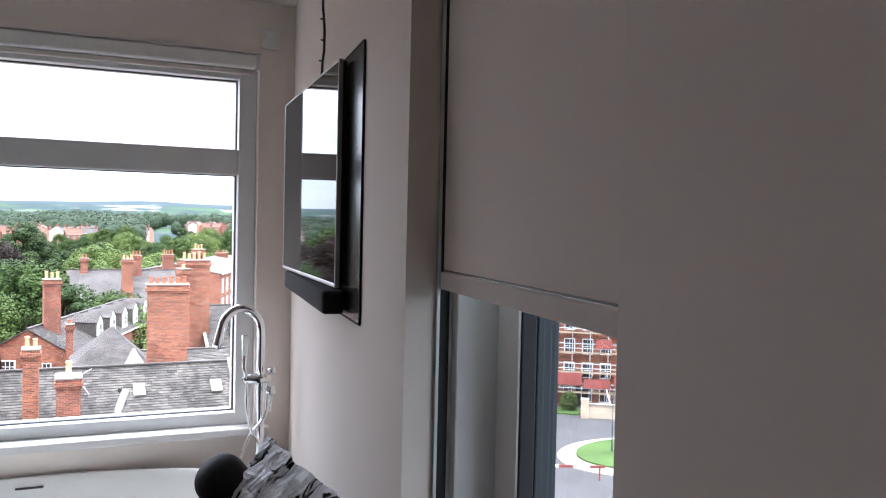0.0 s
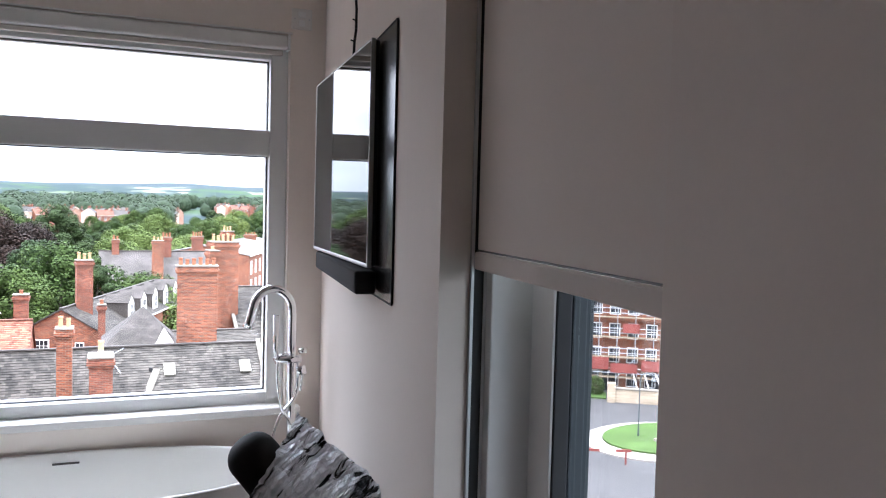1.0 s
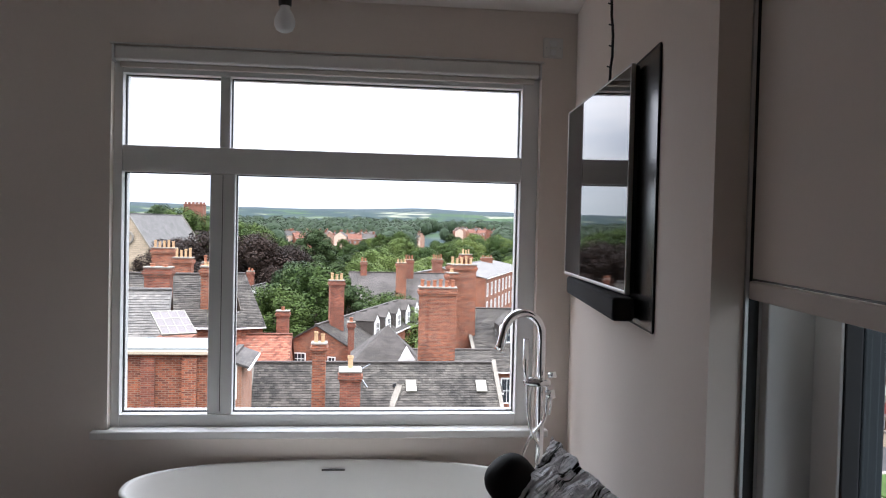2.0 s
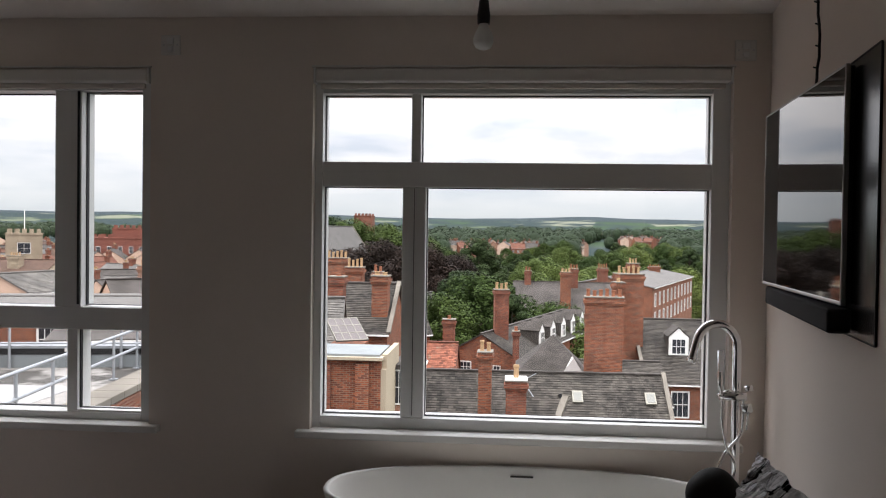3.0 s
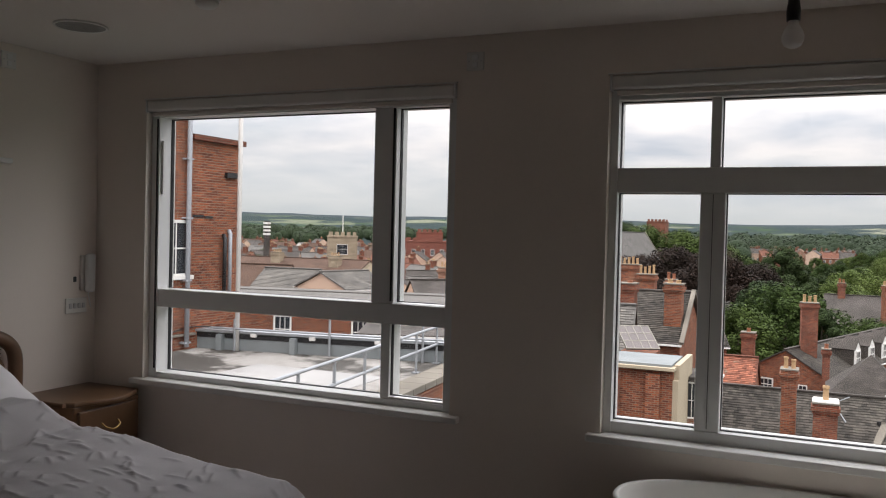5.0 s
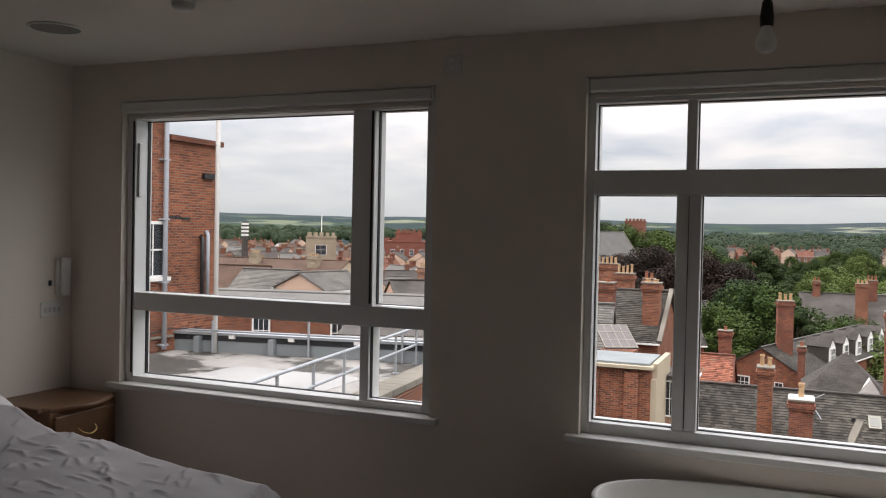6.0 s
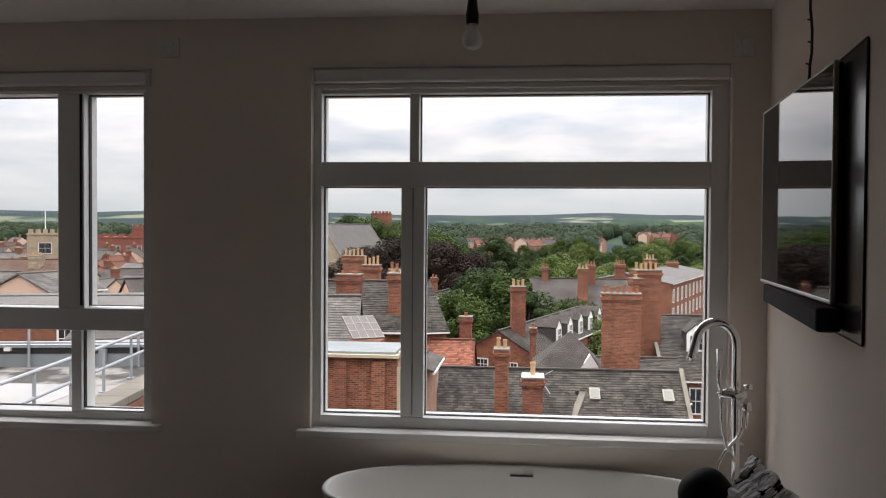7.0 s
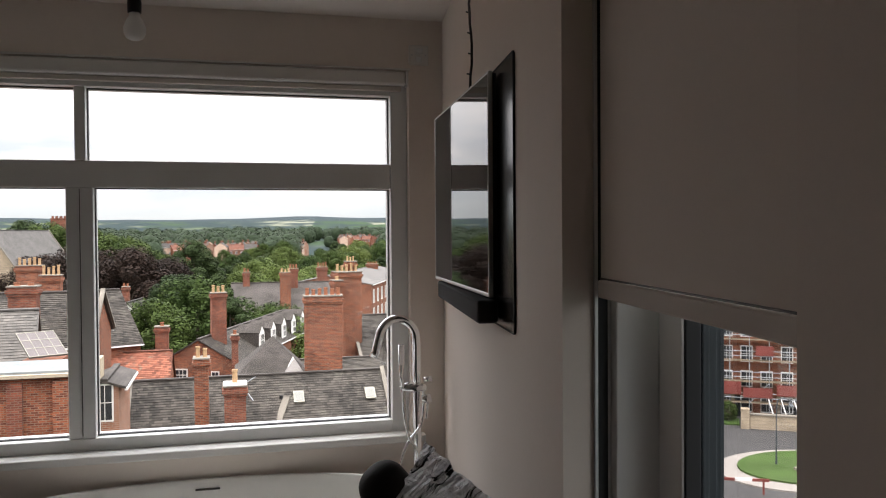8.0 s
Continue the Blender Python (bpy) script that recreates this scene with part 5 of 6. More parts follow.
opart("lead_roof", boxes(((-6.9, 22.0, -1.76), (-3.4, 23.95, -1.70))), LEAD, fl)
opart("parapet_wall", boxes(((-3.36, 22.2, -6.0), (-3.22, 24.6, -1.72)), ((-3.358, 22.0, -6.0), (-3.222, 22.2, -2.1))), RENDER_CREAM, fl, "cream rendered side parapet")
gz = root("glazed_roof", out(-4.9, 25.4, -2.0), "sloping glazed roof with white glazing bars", "roof")
opart("kerb_wall", boxes(((-5.45, 24.5, -6.0), (-4.42, 26.3, -1.9))), BRICK, gz)
gzm = Matrix.Translation((-4.9, 25.2, -1.42)) @ Matrix.Rotation(radians(28), 4, "Z") @ Matrix.Rotation(radians(24), 4, "X")
opart("panel", boxes(((-0.5, -0.66, -0.04), (0.5, 0.66, 0.0)), m=gzm), SLATE_PALE, gz)
for i in range(4):
    for k in range(3):
        opart("pane", boxes(((-0.485 + 0.245 * i, -0.64 + 0.43 * k, 0.002), (-0.255 + 0.245 * i, -0.225 + 0.43 * k, 0.014)), m=gzm), GLAZED, gz)
for i in range(5):
    opart("glazing_bar", boxes(((-0.501 + 0.245 * i, -0.66, 0.0), (-0.487 + 0.245 * i, 0.66, 0.025)), m=gzm), SKYLIGHT, gz)
for k in range(4):
    opart("cross_bar", boxes(((-0.5, -0.665 + 0.43 * k, 0.0), (0.5, -0.642 + 0.43 * k, 0.022)), m=gzm), SKYLIGHT, gz)
house("narrow house with cream gable and sash window", -3.12, 25.2, 2.6, 0.7, 90, -2.5, -2.38, BRICK_PALE, SLATE, windows=[("l", 0.0, -2.9, 0.5, 1.3)])
house("low house with pale lichened slate roof", -7.0, 27.4, 3.0, 3.2, 8, -2.0, -0.75, BRICK, SLATE_PALE, pieces=SLATES_PALE, chimneys=[(-6.4, 30.2, 0.85, 0.6, -2.5, -0.12, 2, 0, BRICK_DARK, POT_RED, 0.2)])
house("brick house with dark slate roof and coped gable", -6.45, 33.2, 4.0, 5.2, 0, -2.15, -0.6, BRICK, SLATE, pieces=SLATES, verge=STONE, chimneys=[(-4.85, 31.6, 0.6, 0.7, -3.5, -0.14, 2, 0, None, POT, 0.25)])
house("brick house with buff-potted chimney stacks", -8.3, 42.5, 7.0, 6.0, 25, -3.4, -1.2, BRICK, SLATE, pieces=SLATES, chimneys=[(-9.1, 44, 1.1, 0.7, -3, 0.1, 5, 0, None, POT, 0.55), (-7.4, 40, 0.8, 0.7, -3, -0.2, 4, 0, None, POT, 0.6), (-6.6, 42, 0.5, 0.5, -3, -0.5, 2, 0, BRICK_PALE, POT_RED, 0.5)])
house("timber-framed house with white panels", -6.6, 66.0, 4.0, 3.4, 80, -4.9, -3.4, RENDER_WHITE, SLATE, chimneys=[(-7.2, 66, 0.5, 0.5, -5, -2.3, 2, 0, BRICK_DARK, POT_RED, 0.4)])
ch = house("stone church with steep gable and round window", -23.0, 106.0, 15.0, 7.6, 78, -3.4, 2.05, SANDSTONE, SLATE_PALE, name="church", category="church", verge=STONE)
cr = bmesh.new()
mm = pose(*out(-24.5, 98.6, -0.6), 0, 0, -12)
ring = [mm @ Vector((0.9 * math.cos(2 * math.pi * k / 20), -0.1, 0.9 * math.sin(2 * math.pi * k / 20))) for k in range(21)]
part("rose_window", tube(cr, ring, 0.2, 6, False), STONE, ch)


def battlemented(label, x, y, w, d, ang, zt, wall, teeth=5, name="tower", category="tower", wins=()):
    t = root(name, out(x, y, -12.5), label, category)
    m = pose(*out(x, y, zt), 0, 0, ang)
    W, D, H = w * K / 2, d * K / 2, (zt + 12.5) * K
    part("wall", boxes(((-W, -D, -H), (W, D, 0.0)), m=m), wall, t)
    part("string_course", boxes(((-W - 0.15, -D - 0.15, -0.35), (W + 0.15, D + 0.15, -0.05)), m=m), wall, t)
    for i in range(teeth):
        xc = -W + (2 * W) * (i + 0.5) / teeth
        for yy in (-D + 0.2, D - 0.2):
            part("merlon", boxes(((xc - W / teeth * 0.55, yy - 0.2, 0.0), (xc + W / teeth * 0.55, yy + 0.2, 0.9)), m=m), wall, t)
    for u, z, ww, hh in wins:
        sash_window(t, m @ pose(u, -D, z), ww, hh, 2, 2)
    return t


battlemented("dark brick tower with battlements above the trees", -45.3, 260, 5.6, 5.6, 0, 6.3, BRICK_DARK, 5)
tw = battlemented("buff sandstone church tower with battlements and flagpole", -74.0, 123.0, 5.0, 5.0, 30, 0.5, SANDSTONE, 5, wins=[(0.0, -3.2, 2.4, 2.2)])
part("flagpole", tube(bmesh.new(), [out(-74, 123, 0.1), out(-74, 123, 4.0)], 0.09, 6), SASH, tw)
battlemented("red sandstone castle keep with battlements", -84.0, 176.0, 17.0, 12.0, 24, -0.6, RED_STONE, 9, "castle", "castle", [(-9 + 3.0 * i, -3.6 - 3.4 * k, 1.0, 1.8) for i in range(7) for k in range(2)])
battlemented("red sandstone castle turret", -82.5, 176.0, 6.0, 6.0, 24, 1.4, RED_STONE, 5, "castle_turret", "castle")

# ---- brick block and flat roof outside the casement window ----
F0, F1 = Vector((-12.15, 9.5, 0)), Vector((-11.92, 15.35, 0))
fd = (F1 - F0).normalized()
FA = math.degrees(math.atan2(fd.y, fd.x))
FL = (F1 - F0).length
blk = root("brick_block", out(F0.x, F0.y, -12.5), "tall red-brick block with downpipes, vents and a sash window", "building")
BM_ = Matrix.Translation(out(F0.x, F0.y, 0)) @ Matrix.Rotation(radians(FA), 4, "Z")   # x along the face, -y towards the roof terrace
LB = FL * K


def blkbox(name, a, b_, mat_, parent=blk, label="", bevel=0.0):
    return part(name, boxes((a, b_), m=BM_, bevel=bevel), mat_, parent, label)


blkbox("wall", (-6, 0, -17), (LB, 8, 4.72), BRICK)
blkbox("upper_wall", (-6, 0.01, 4.72), (6.0, 8, 11), BRICK)
blkbox("coping", (6.01, -0.12, 4.72), (LB + 0.1, 8, 4.88), BRICK_DARK)
part("downpipe", tube(bmesh.new(), [BM_ @ Vector((5.78, -0.16, z)) for z in (-1.3, 3, 11)], 0.07, 12), PIPE_GREY, blk, "grey painted downpipe", True)
for z in (-1.2, 0.6, 2.4, 4.1, 6.0):
    blkbox("pipe_bracket", (5.66, -0.22, z), (5.90, 0.0, z + 0.05), PIPE_GREY)
sash_window(blk, BM_ @ pose(5.42, -0.02, 1.55), 0.9, 1.45, 2, 2)
blkbox("window_sill", (4.8, -0.14, 0.66), (6.05, 0.0, 0.77), RENDER_WHITE)
blkbox("vent", (7.45, -0.12, 3.70), (7.95, 0.0, 3.86), BLACK)
blkbox("slot", (6.1, -0.03, 2.46), (6.55, 0.0, 2.53), BLACK)
blkbox("slot", (6.6, -0.03, 2.44), (6.95, 0.0, 2.50), BLACK)
for u, zt in ((7.38, 1.85), (7.62, 1.98)):
    part("duct", tube(bmesh.new(), [BM_ @ Vector((u, -0.12, 0.0)), BM_ @ Vector((u, -0.12, zt)), BM_ @ Vector((u + 0.05, -0.02, zt + 0.1))], 0.06, 10), PIPE_GREY if u > 7.5 else BLACK, blk, smooth=True)
part("cable_run", tube(bmesh.new(), smoothed([BM_ @ Vector((3.0, -0.1, -1.0)), BM_ @ Vector((4.5, -0.12, -0.95)), BM_ @ Vector((6.0, -0.08, -0.75)), BM_ @ Vector((7.6, -0.08, -0.9))]), 0.02, 6), BLACK, blk)
blkbox("ledge", (2.6, -0.14, -0.98), (6.2, 0.0, -0.93), STONE)
blkbox("lead_upstand", (-2, -0.10, -2.6), (LB - 0.1, 0.0, -1.95), LEAD)

RZ = -1.0
ter = root("roof_terrace", out(-9, 10, -12.5), "flat felted roof with pale membrane, parapet and stains", "roof")
b = bmesh.new()
cs = [(-12.2, 4.6), (-5.6, 4.6), (-6.3, 15.2), (-11.95, 15.25)]
lo = [b.verts.new((x, y, RZ - 0.3)) for x, y in cs]
hi = [b.verts.new((x, y, RZ)) for x, y in cs]
b.faces.new(hi)
b.faces.new(lo[::-1])
for i in range(4):
    b.faces.new((lo[i], lo[(i + 1) % 4], hi[(i + 1) % 4], hi[i]))
opart("deck", b, FELT, ter)
opart("support_wall", boxes(((-8.5, 4.7, -12.5), (-6.3, 14.5, RZ - 0.3))), BRICK, ter)
opart("membrane", boxes(((-9.6, 8.2, RZ), (-6.9, 13.0, RZ + 0.008)), m=pose(0, 0, 0, 0, 0, 0)), FELT_PALE, ter, "pale roofing membrane")
PA, PB = Vector((-12.0, 14.05, 0)), Vector((-6.0, 15.14, 0))
pm = Matrix.Translation((PA.x, PA.y, RZ)) @ Matrix.Rotation(math.atan2(PB.y - PA.y, PB.x - PA.x), 4, "Z")
PL = (PB - PA).length
opart("parapet", boxes(((0, 0, -0.3), (PL, 0.25, 0.36)), m=pm), LEAD, ter, "grey leaded parapet")
opart("parapet_cap", boxes(((0, -0.06, 0.36), (PL, 0.3, 0.41)), m=pm), GALV, ter)
opart("dark_band", boxes(((0, -0.012, 0.24), (PL, 0.0, 0.345)), m=pm), GASKET, ter)
for i, xx in enumerate((1.3, 2.6, 4.0)):
    opart("lamp_clip", boxes(((xx, -0.08, 0.3), (xx + 0.12, -0.013, 0.37)), m=pm), RENDER_WHITE, ter)
for xx in (0.55, 2.2, 4.3):
    opart("buttress", boxes(((xx, -0.16, 0.0), (xx + 0.12, -0.005, 0.33)), m=pm), LEAD, ter)
for i in range(12):
    y = 9.2 + 0.52 * i
    x = -5.8 - 0.04 * i
    opart("coping_stone", boxes(((-0.24, 0, -0.02), (0.24, 0.505, 0.10)), m=pose(x, y, RZ, 0, 0, 4.4), bevel=0.012), STONE, ter)
opart("side_wall", boxes(((-0.24, 0.0, -11.5), (0.23, 6.2, -0.03)), m=pose(-5.78, 9.0, RZ, 0, 0, 4.4)), BRICK, ter)

rl = root("guard_rail", out(-6.8, 11, RZ), "galvanised steel guard rail along the flat roof", "railing")
RA, RB = Vector((-5.75, 6.2, RZ)), Vector((-6.8, 15.0, RZ))
for y in (6.9, 8.0, 9.1, 10.2, 11.3, 12.5, 13.7, 14.9):
    q = RA.lerp(RB, (y - RA.y) / (RB.y - RA.y))
    opart("post", tube(bmesh.new(), [q, q + Vector((0, 0, 0.72))], 0.024, 8), GALV, rl)
    opart("base_plate", boxes(((-0.06, -0.06, 0.0), (0.06, 0.06, 0.02)), m=pose(*q)), GALV, rl)
for nm, dz in (("top_rail", 0.72), ("mid_rail", 0.38)):
    opart(nm, tube(bmesh.new(), [RA + Vector((0, 0, dz)), RB + Vector((0, 0, dz))], 0.026, 8), GALV, rl)
rl2 = root("guard_rail", out(-9, 14, RZ), "galvanised rail posts at the far parapet", "railing")
for xx in (0.95, 3.05, 5.0):
    opart("post", tube(bmesh.new(), [pm @ Vector((xx, -0.1, 0)), pm @ Vector((xx, -0.1, 0.98 if xx > 1 else 0.66))], 0.026, 8), GALV, rl2)
opart("rail", tube(bmesh.new(), [pm @ Vector((0.4, -0.1, 0.46)), pm @ Vector((PL, -0.1, 0.46))], 0.022, 8), GALV, rl2)
mast = root("white_mast", out(-10.9, 14.35, RZ), "tall slender white mast beside the brick block", "mast")
opart("pole", tube(bmesh.new(), [pm @ Vector((0.98, -0.05, 0.0)), pm @ Vector((0.98, -0.05, 8.0))], 0.048, 10), RENDER_WHITE, mast, smooth=True)

# buildings just past the flat roof
house("red rendered building behind the flat roof", -19.0, 29.0, 12.0, 6.0, 15, -1.2, -1.08, BRICK, SLATE_PALE, windows=[("f", -3, -2.2, 0.8, 1.3), ("f", 0, -2.2, 0.8, 1.3), ("f", 3, -2.2, 0.8, 1.3)])
house("white rendered building with arched windows", -11.5, 26.0, 5.0, 5.0, 20, -1.7, -1.5, RENDER_WHITE, SLATE, windows=[("f", -1.5, -2.4, 0.6, 1.3), ("f", 0, -2.4, 0.6, 1.3), ("f", 1.5, -2.4, 0.6, 1.3)])
house("pinkish rendered gable house with slate roof", -21.8, 36.5, 3.2, 3.4, 75, -1.3, -0.6, RENDER_PINK, SLATE_PALE, pieces=SLATES_PALE)
house("brick house with pale slate roof", -26.6, 39.0, 3.4, 3.6, 4, -1.9, -0.74, BRICK, SLATE_PALE, pieces=SLATES_PALE)
house("house with brown clay tile roof", -31.5, 42.0, 5.0, 4.0, 10, -2.0, -0.74, BRICK, TILE_BROWN)
house("long house with brown tiled roof", -43.0, 63.0, 15.0, 8.0, 5, -2.6, -1.15, RENDER_CREAM, TILE_BROWN, chimneys=[(-44, 62, 0.9, 0.7, -3, -0.6, 4, 0, SANDSTONE, POT), (-38, 62, 0.9, 0.7, -3, -0.75, 4, 0, SANDSTONE, POT)])
house("house with hipped red roof and white-topped chimneys", -17.6, 40.0, 4.0, 4.0, 40, -2.2, -1.0, RENDER_PINK, SLATE, chimneys=[(-18.6, 42, 0.8, 0.6, -3, -0.4, 4, 0, BRICK_PALE, POT), (-16.9, 41, 0.8, 0.6, -3, -0.6, 4, 0, BRICK_PALE, POT)])
house("small house with red tile roof", -13.8, 36.5, 4.0, 4.2, -20, -2.0, -1.2, BRICK, TILE)
dk = root("banded_tower", out(-58.5, 80, -12.5), "slim white banded tower among the roofs", "tower")
for i in range(4):
    opart("band", boxes(((-58.8, 80, 0.7 + 0.42 * i), (-58.2, 80.6, 0.92 + 0.42 * i))), RENDER_WHITE, dk)
opart("shaft", boxes(((-58.75, 80.05, -12.5), (-58.25, 80.55, 2.3))), SLATE, dk)

# a scatter of town houses: five kinds, set round the town
KINDS = []
for i, (wl_, rf, pt) in enumerate(((BRICK, TILE, POT_RED), (BRICK_DARK, SLATE, POT), (RENDER_WHITE, SLATE_PALE, POT), (BRICK_PALE, TILE_BROWN, POT_RED), (RENDER_PINK, SLATE, POT))):
    lab = ("red-brick house with clay tile roof", "dark brick house with slate roof", "white rendered house with pale slate roof", "salmon-brick house with brown tiles", "pinkish rendered house with slate roof")[i]
    h = house(lab, 0, 0, 6.2 + i * 0.6, 5.2, 0, -7.6 + 0.3 * i, -5.4 + 0.2 * i, wl_, rf, chimneys=[(2.4, 0, 0.8, 0.6, -7, -4.5 + 0.2 * i, 3, 0, BRICK_DARK, pt)],
              windows=[("f", -2.2, -9.0, 1.0, 1.4), ("f", 0, -9.0, 1.0, 1.4), ("f", 2.2, -9.0, 1.0, 1.4)], z0=-17.5)
    h["group"] = "town houses"
    KINDS.append(h)
rng = random.Random(11)
spots = []
for i in range(300):
    a = radians(rng.uniform(-40, -21))
    r = rng.uniform(70, 330) if i < 230 else rng.uniform(330, 560)
    spots.append((a, r, 1.0))
for i in range(70):
    spots.append((radians(rng.uniform(-38, -23.5)), rng.uniform(56, 110), 1.0))
for row, y in enumerate((530, 556, 584)):
    for i in range(11):
        x = -46 + 8.6 * i + 4 * row
        spots.append((math.atan2(x, y), math.hypot(x, y), 1.0))
for i in range(40):
    spots.append((radians(rng.uniform(7.5, 13)), rng.uniform(860, 980), 1.15))
for i in range(26):
    spots.append((radians(rng.uniform(30, 40)), rng.uniform(150, 420), 1.1))
used, placed = [], []
for i, (a, r, s) in enumerate(spots):
    x, y = r * math.sin(a), r * math.cos(a)
    if any((x - p) ** 2 + (y - q) ** 2 < 70 for p, q in used):
        continue
    used.append((x, y))
    z = land_height(x, y) - 7.0 + (rng.uniform(1.8, 3.4) if r < 110 and a < -0.35 else 2.0 if r < 210 and a < -0.35 else 2.5 if a < -0.4 and r < 330 else 2.0 if a < -0.4 else 3.0)
    src = KINDS[(0, 1, 3, 4)[i % 4]] if a > -0.2 else KINDS[i % 5]
    m = pose(x, y, z, 0, 0, rng.choice((0, 20, 75, 90, 110, -30)) + rng.uniform(-8, 8))
    if src not in placed:
        placed.append(src)
        src.matrix_basis = m
    else:
        copy_thing(src, m)

# ---- trees ----
def quads(me, verts):
    """Loose four-cornered leaves, four verts each."""
    n = len(verts)
    me.vertices.add(n)
    me.vertices.foreach_set("co", np.ascontiguousarray(verts, dtype=np.float32).ravel())
    me.loops.add(n)
    me.loops.foreach_set("vertex_index", np.arange(n, dtype=np.int32))
    me.polygons.add(n // 4)
    me.polygons.foreach_set("loop_start", np.arange(0, n, 4, dtype=np.int32))
    me.update(calc_edges=True)


def tree(label, height, spread_, leaf, seed, leaves=2600, size=0.42, low=0.22):
    rg = np.random.RandomState(seed)
    t = root("tree", (0, 0, 0), label, "tree", "trees")
    b = bmesh.new()
    tube(b, [(0, 0, -0.5), (0.1, 0, height * 0.25), (0.0, 0.15, height * 0.55), (0.1, 0.1, height * 0.85)], 0.3, 8, True, [0.42, 0.3, 0.2, 0.06])
    for k in range(7):
        a = 2 * math.pi * k / 7 + rg.rand()
        z = height * (0.25 + 0.07 * k)
        R = spread_ * 0.6
        tube(b, [(0, 0, z), (R * 0.5 * math.cos(a), R * 0.5 * math.sin(a), z + height * 0.1), (R * math.cos(a), R * math.sin(a), z + height * 0.17)], 0.1, 5, True, [0.14, 0.09, 0.03])
    part("trunk", b, BARK, t)
    n = 54
    cen = []
    for k in range(n):
        z = low + (1 - low) * (k + 0.5) / n
        f = math.sin(math.pi * min(1, (z - low) / (1 - low) * 0.86 + 0.14)) ** 0.6
        a = k * 2.4 + rg.rand() * 0.8
        R = spread_ * f * (0.5 + 0.42 * rg.rand())
        cen.append((R * math.cos(a), R * math.sin(a), height * z * 0.93, spread_ * (0.17 + 0.13 * rg.rand())))
    cen = np.array(cen)
    pick = rg.randint(0, n, leaves)
    d = rg.normal(size=(leaves, 3))
    d /= np.linalg.norm(d, axis=1)[:, None]
    rad = cen[pick, 3] * (0.80 + 0.26 * rg.rand(leaves))
    p = cen[pick, :3] + d * rad[:, None] * np.array([1, 1, 0.8])
    nrm = d + 0.28 * rg.normal(size=(leaves, 3))
    nrm /= np.linalg.norm(nrm, axis=1)[:, None]
    ref = np.where(np.abs(nrm[:, 2:3]) < 0.9, [[0, 0, 1.0]], [[1.0, 0, 0]])
    u = np.cross(nrm, ref)
    u /= np.linalg.norm(u, axis=1)[:, None]
    v = np.cross(nrm, u)
    s = (size * (0.6 + 0.8 * rg.rand(leaves)))[:, None]
    verts = np.stack([p - u * s, p - v * s * 0.7 + nrm * s * 0.15, p + u * s, p + v * s * 0.7 + nrm * s * 0.15], 1).reshape(-1, 3)
    me = bpy.data.meshes.new("crown")
    quads(me, verts)
    me.materials.append(leaf)
    ob = new("crown", me)
    ob.parent = t
    return t


OAK = tree("broad green deciduous tree in full leaf", 15, 6.4, LEAF, 1, 34000, 0.125)
ASH = tree("tall green tree in full leaf", 17, 5.2, LEAF_DARK, 2, 34000, 0.125)
COPPER = tree("dark purple copper beech", 17, 8.0, LEAF_COPPER, 3, 36000, 0.15)
WILLOW = tree("pale green willow with drooping crown", 12, 6.5, LEAF_LIGHT, 4, 34000, 0.125, 0.08)
FIR = tree("dark conifer beside the chimneys", 16, 3.2, LEAF_DARK, 5, 20000, 0.12, 0.1)


def plant(src, x, y, ztop, scale=None, first=[]):
    """Set a tree so that its crown tops out at a survey height."""
    base = {OAK: 15.0, ASH: 17.0, COPPER: 17.0, WILLOW: 12.0, FIR: 16.0}[src]
    top_, foot = out(x, y, ztop), out(x, y)
    foot.z = land_height(foot.x, foot.y)
    s = (top_.z - foot.z) / base
    m = pose(foot.x, foot.y, foot.z, 0, 0, (x * 37 + y * 61) % 360) @ Matrix.Diagonal((s, s, s, 1))
    if src in first:
        o = copy_thing(src, m)
        o.matrix_basis = m
    else:
        first.append(src)
        src.matrix_basis = m


for src, x, y, z in ((OAK, -4.6, 58, -2.6), (OAK, -1.9, 62, -1.3), (ASH, -4.0, 68, -1.3), (FIR, 0.3, 60, -2.4), (OAK, -6.8, 62, -3.6), (OAK, -7.5, 54, -4.6), (OAK, 3.2, 62, -3.4), (WILLOW, 3.6, 58, -4.3),
                     (COPPER, -9.2, 88, 0.3), (COPPER, -13.6, 90, 0.6), (COPPER, -6.0, 92, -0.9), (ASH, -3.6, 100, 1.2),
                     (OAK, -22.5, 120, 3.3), (OAK, -17.0, 118, 2.7), (ASH, -26.5, 124, 4.0), (OAK, -13.0, 122, 1.4), (ASH, -31.5, 126, 2.9), (COPPER, -19.5, 100, -0.6),
                     (WILLOW, 2.0, 104, -2.9), (WILLOW, 7.0, 112, -2.6), (WILLOW, 12.0, 116, -2.8), (WILLOW, 16.0, 112, -3.2), (WILLOW, 9.5, 102, -3.6), (WILLOW, 4.5, 128, -2.2), (OAK, 13.0, 138, -2.0), (WILLOW, 19.5, 128, -3.2), (WILLOW, 24.5, 122, -3.2),
                     (OAK, -10.6, 44, -4.4), (OAK, -14.0, 118, 0.6)):
    plant(src, x, y, z)
rng = random.Random(23)
for i in range(130):
    a = radians(rng.uniform(-19, 17))
    r = rng.uniform(150, 330)
    x, y = r * math.sin(a), r * math.cos(a)
    gap = -3.4 if -4.6 < math.degrees(a) < 2.2 else 0.0
    plant(rng.choice((OAK, OAK, ASH, ASH, WILLOW, OAK)), x, y, rng.uniform(-4.6, -1.2) + (r - 150) * 0.006 + gap)
for i in range(46):
    a = radians(rng.uniform(-40, -21))
    r = rng.uniform(120, 330)
    plant(rng.choice((OAK, ASH)), r * math.sin(a), r * math.cos(a), rng.uniform(-5.5, -3.0))
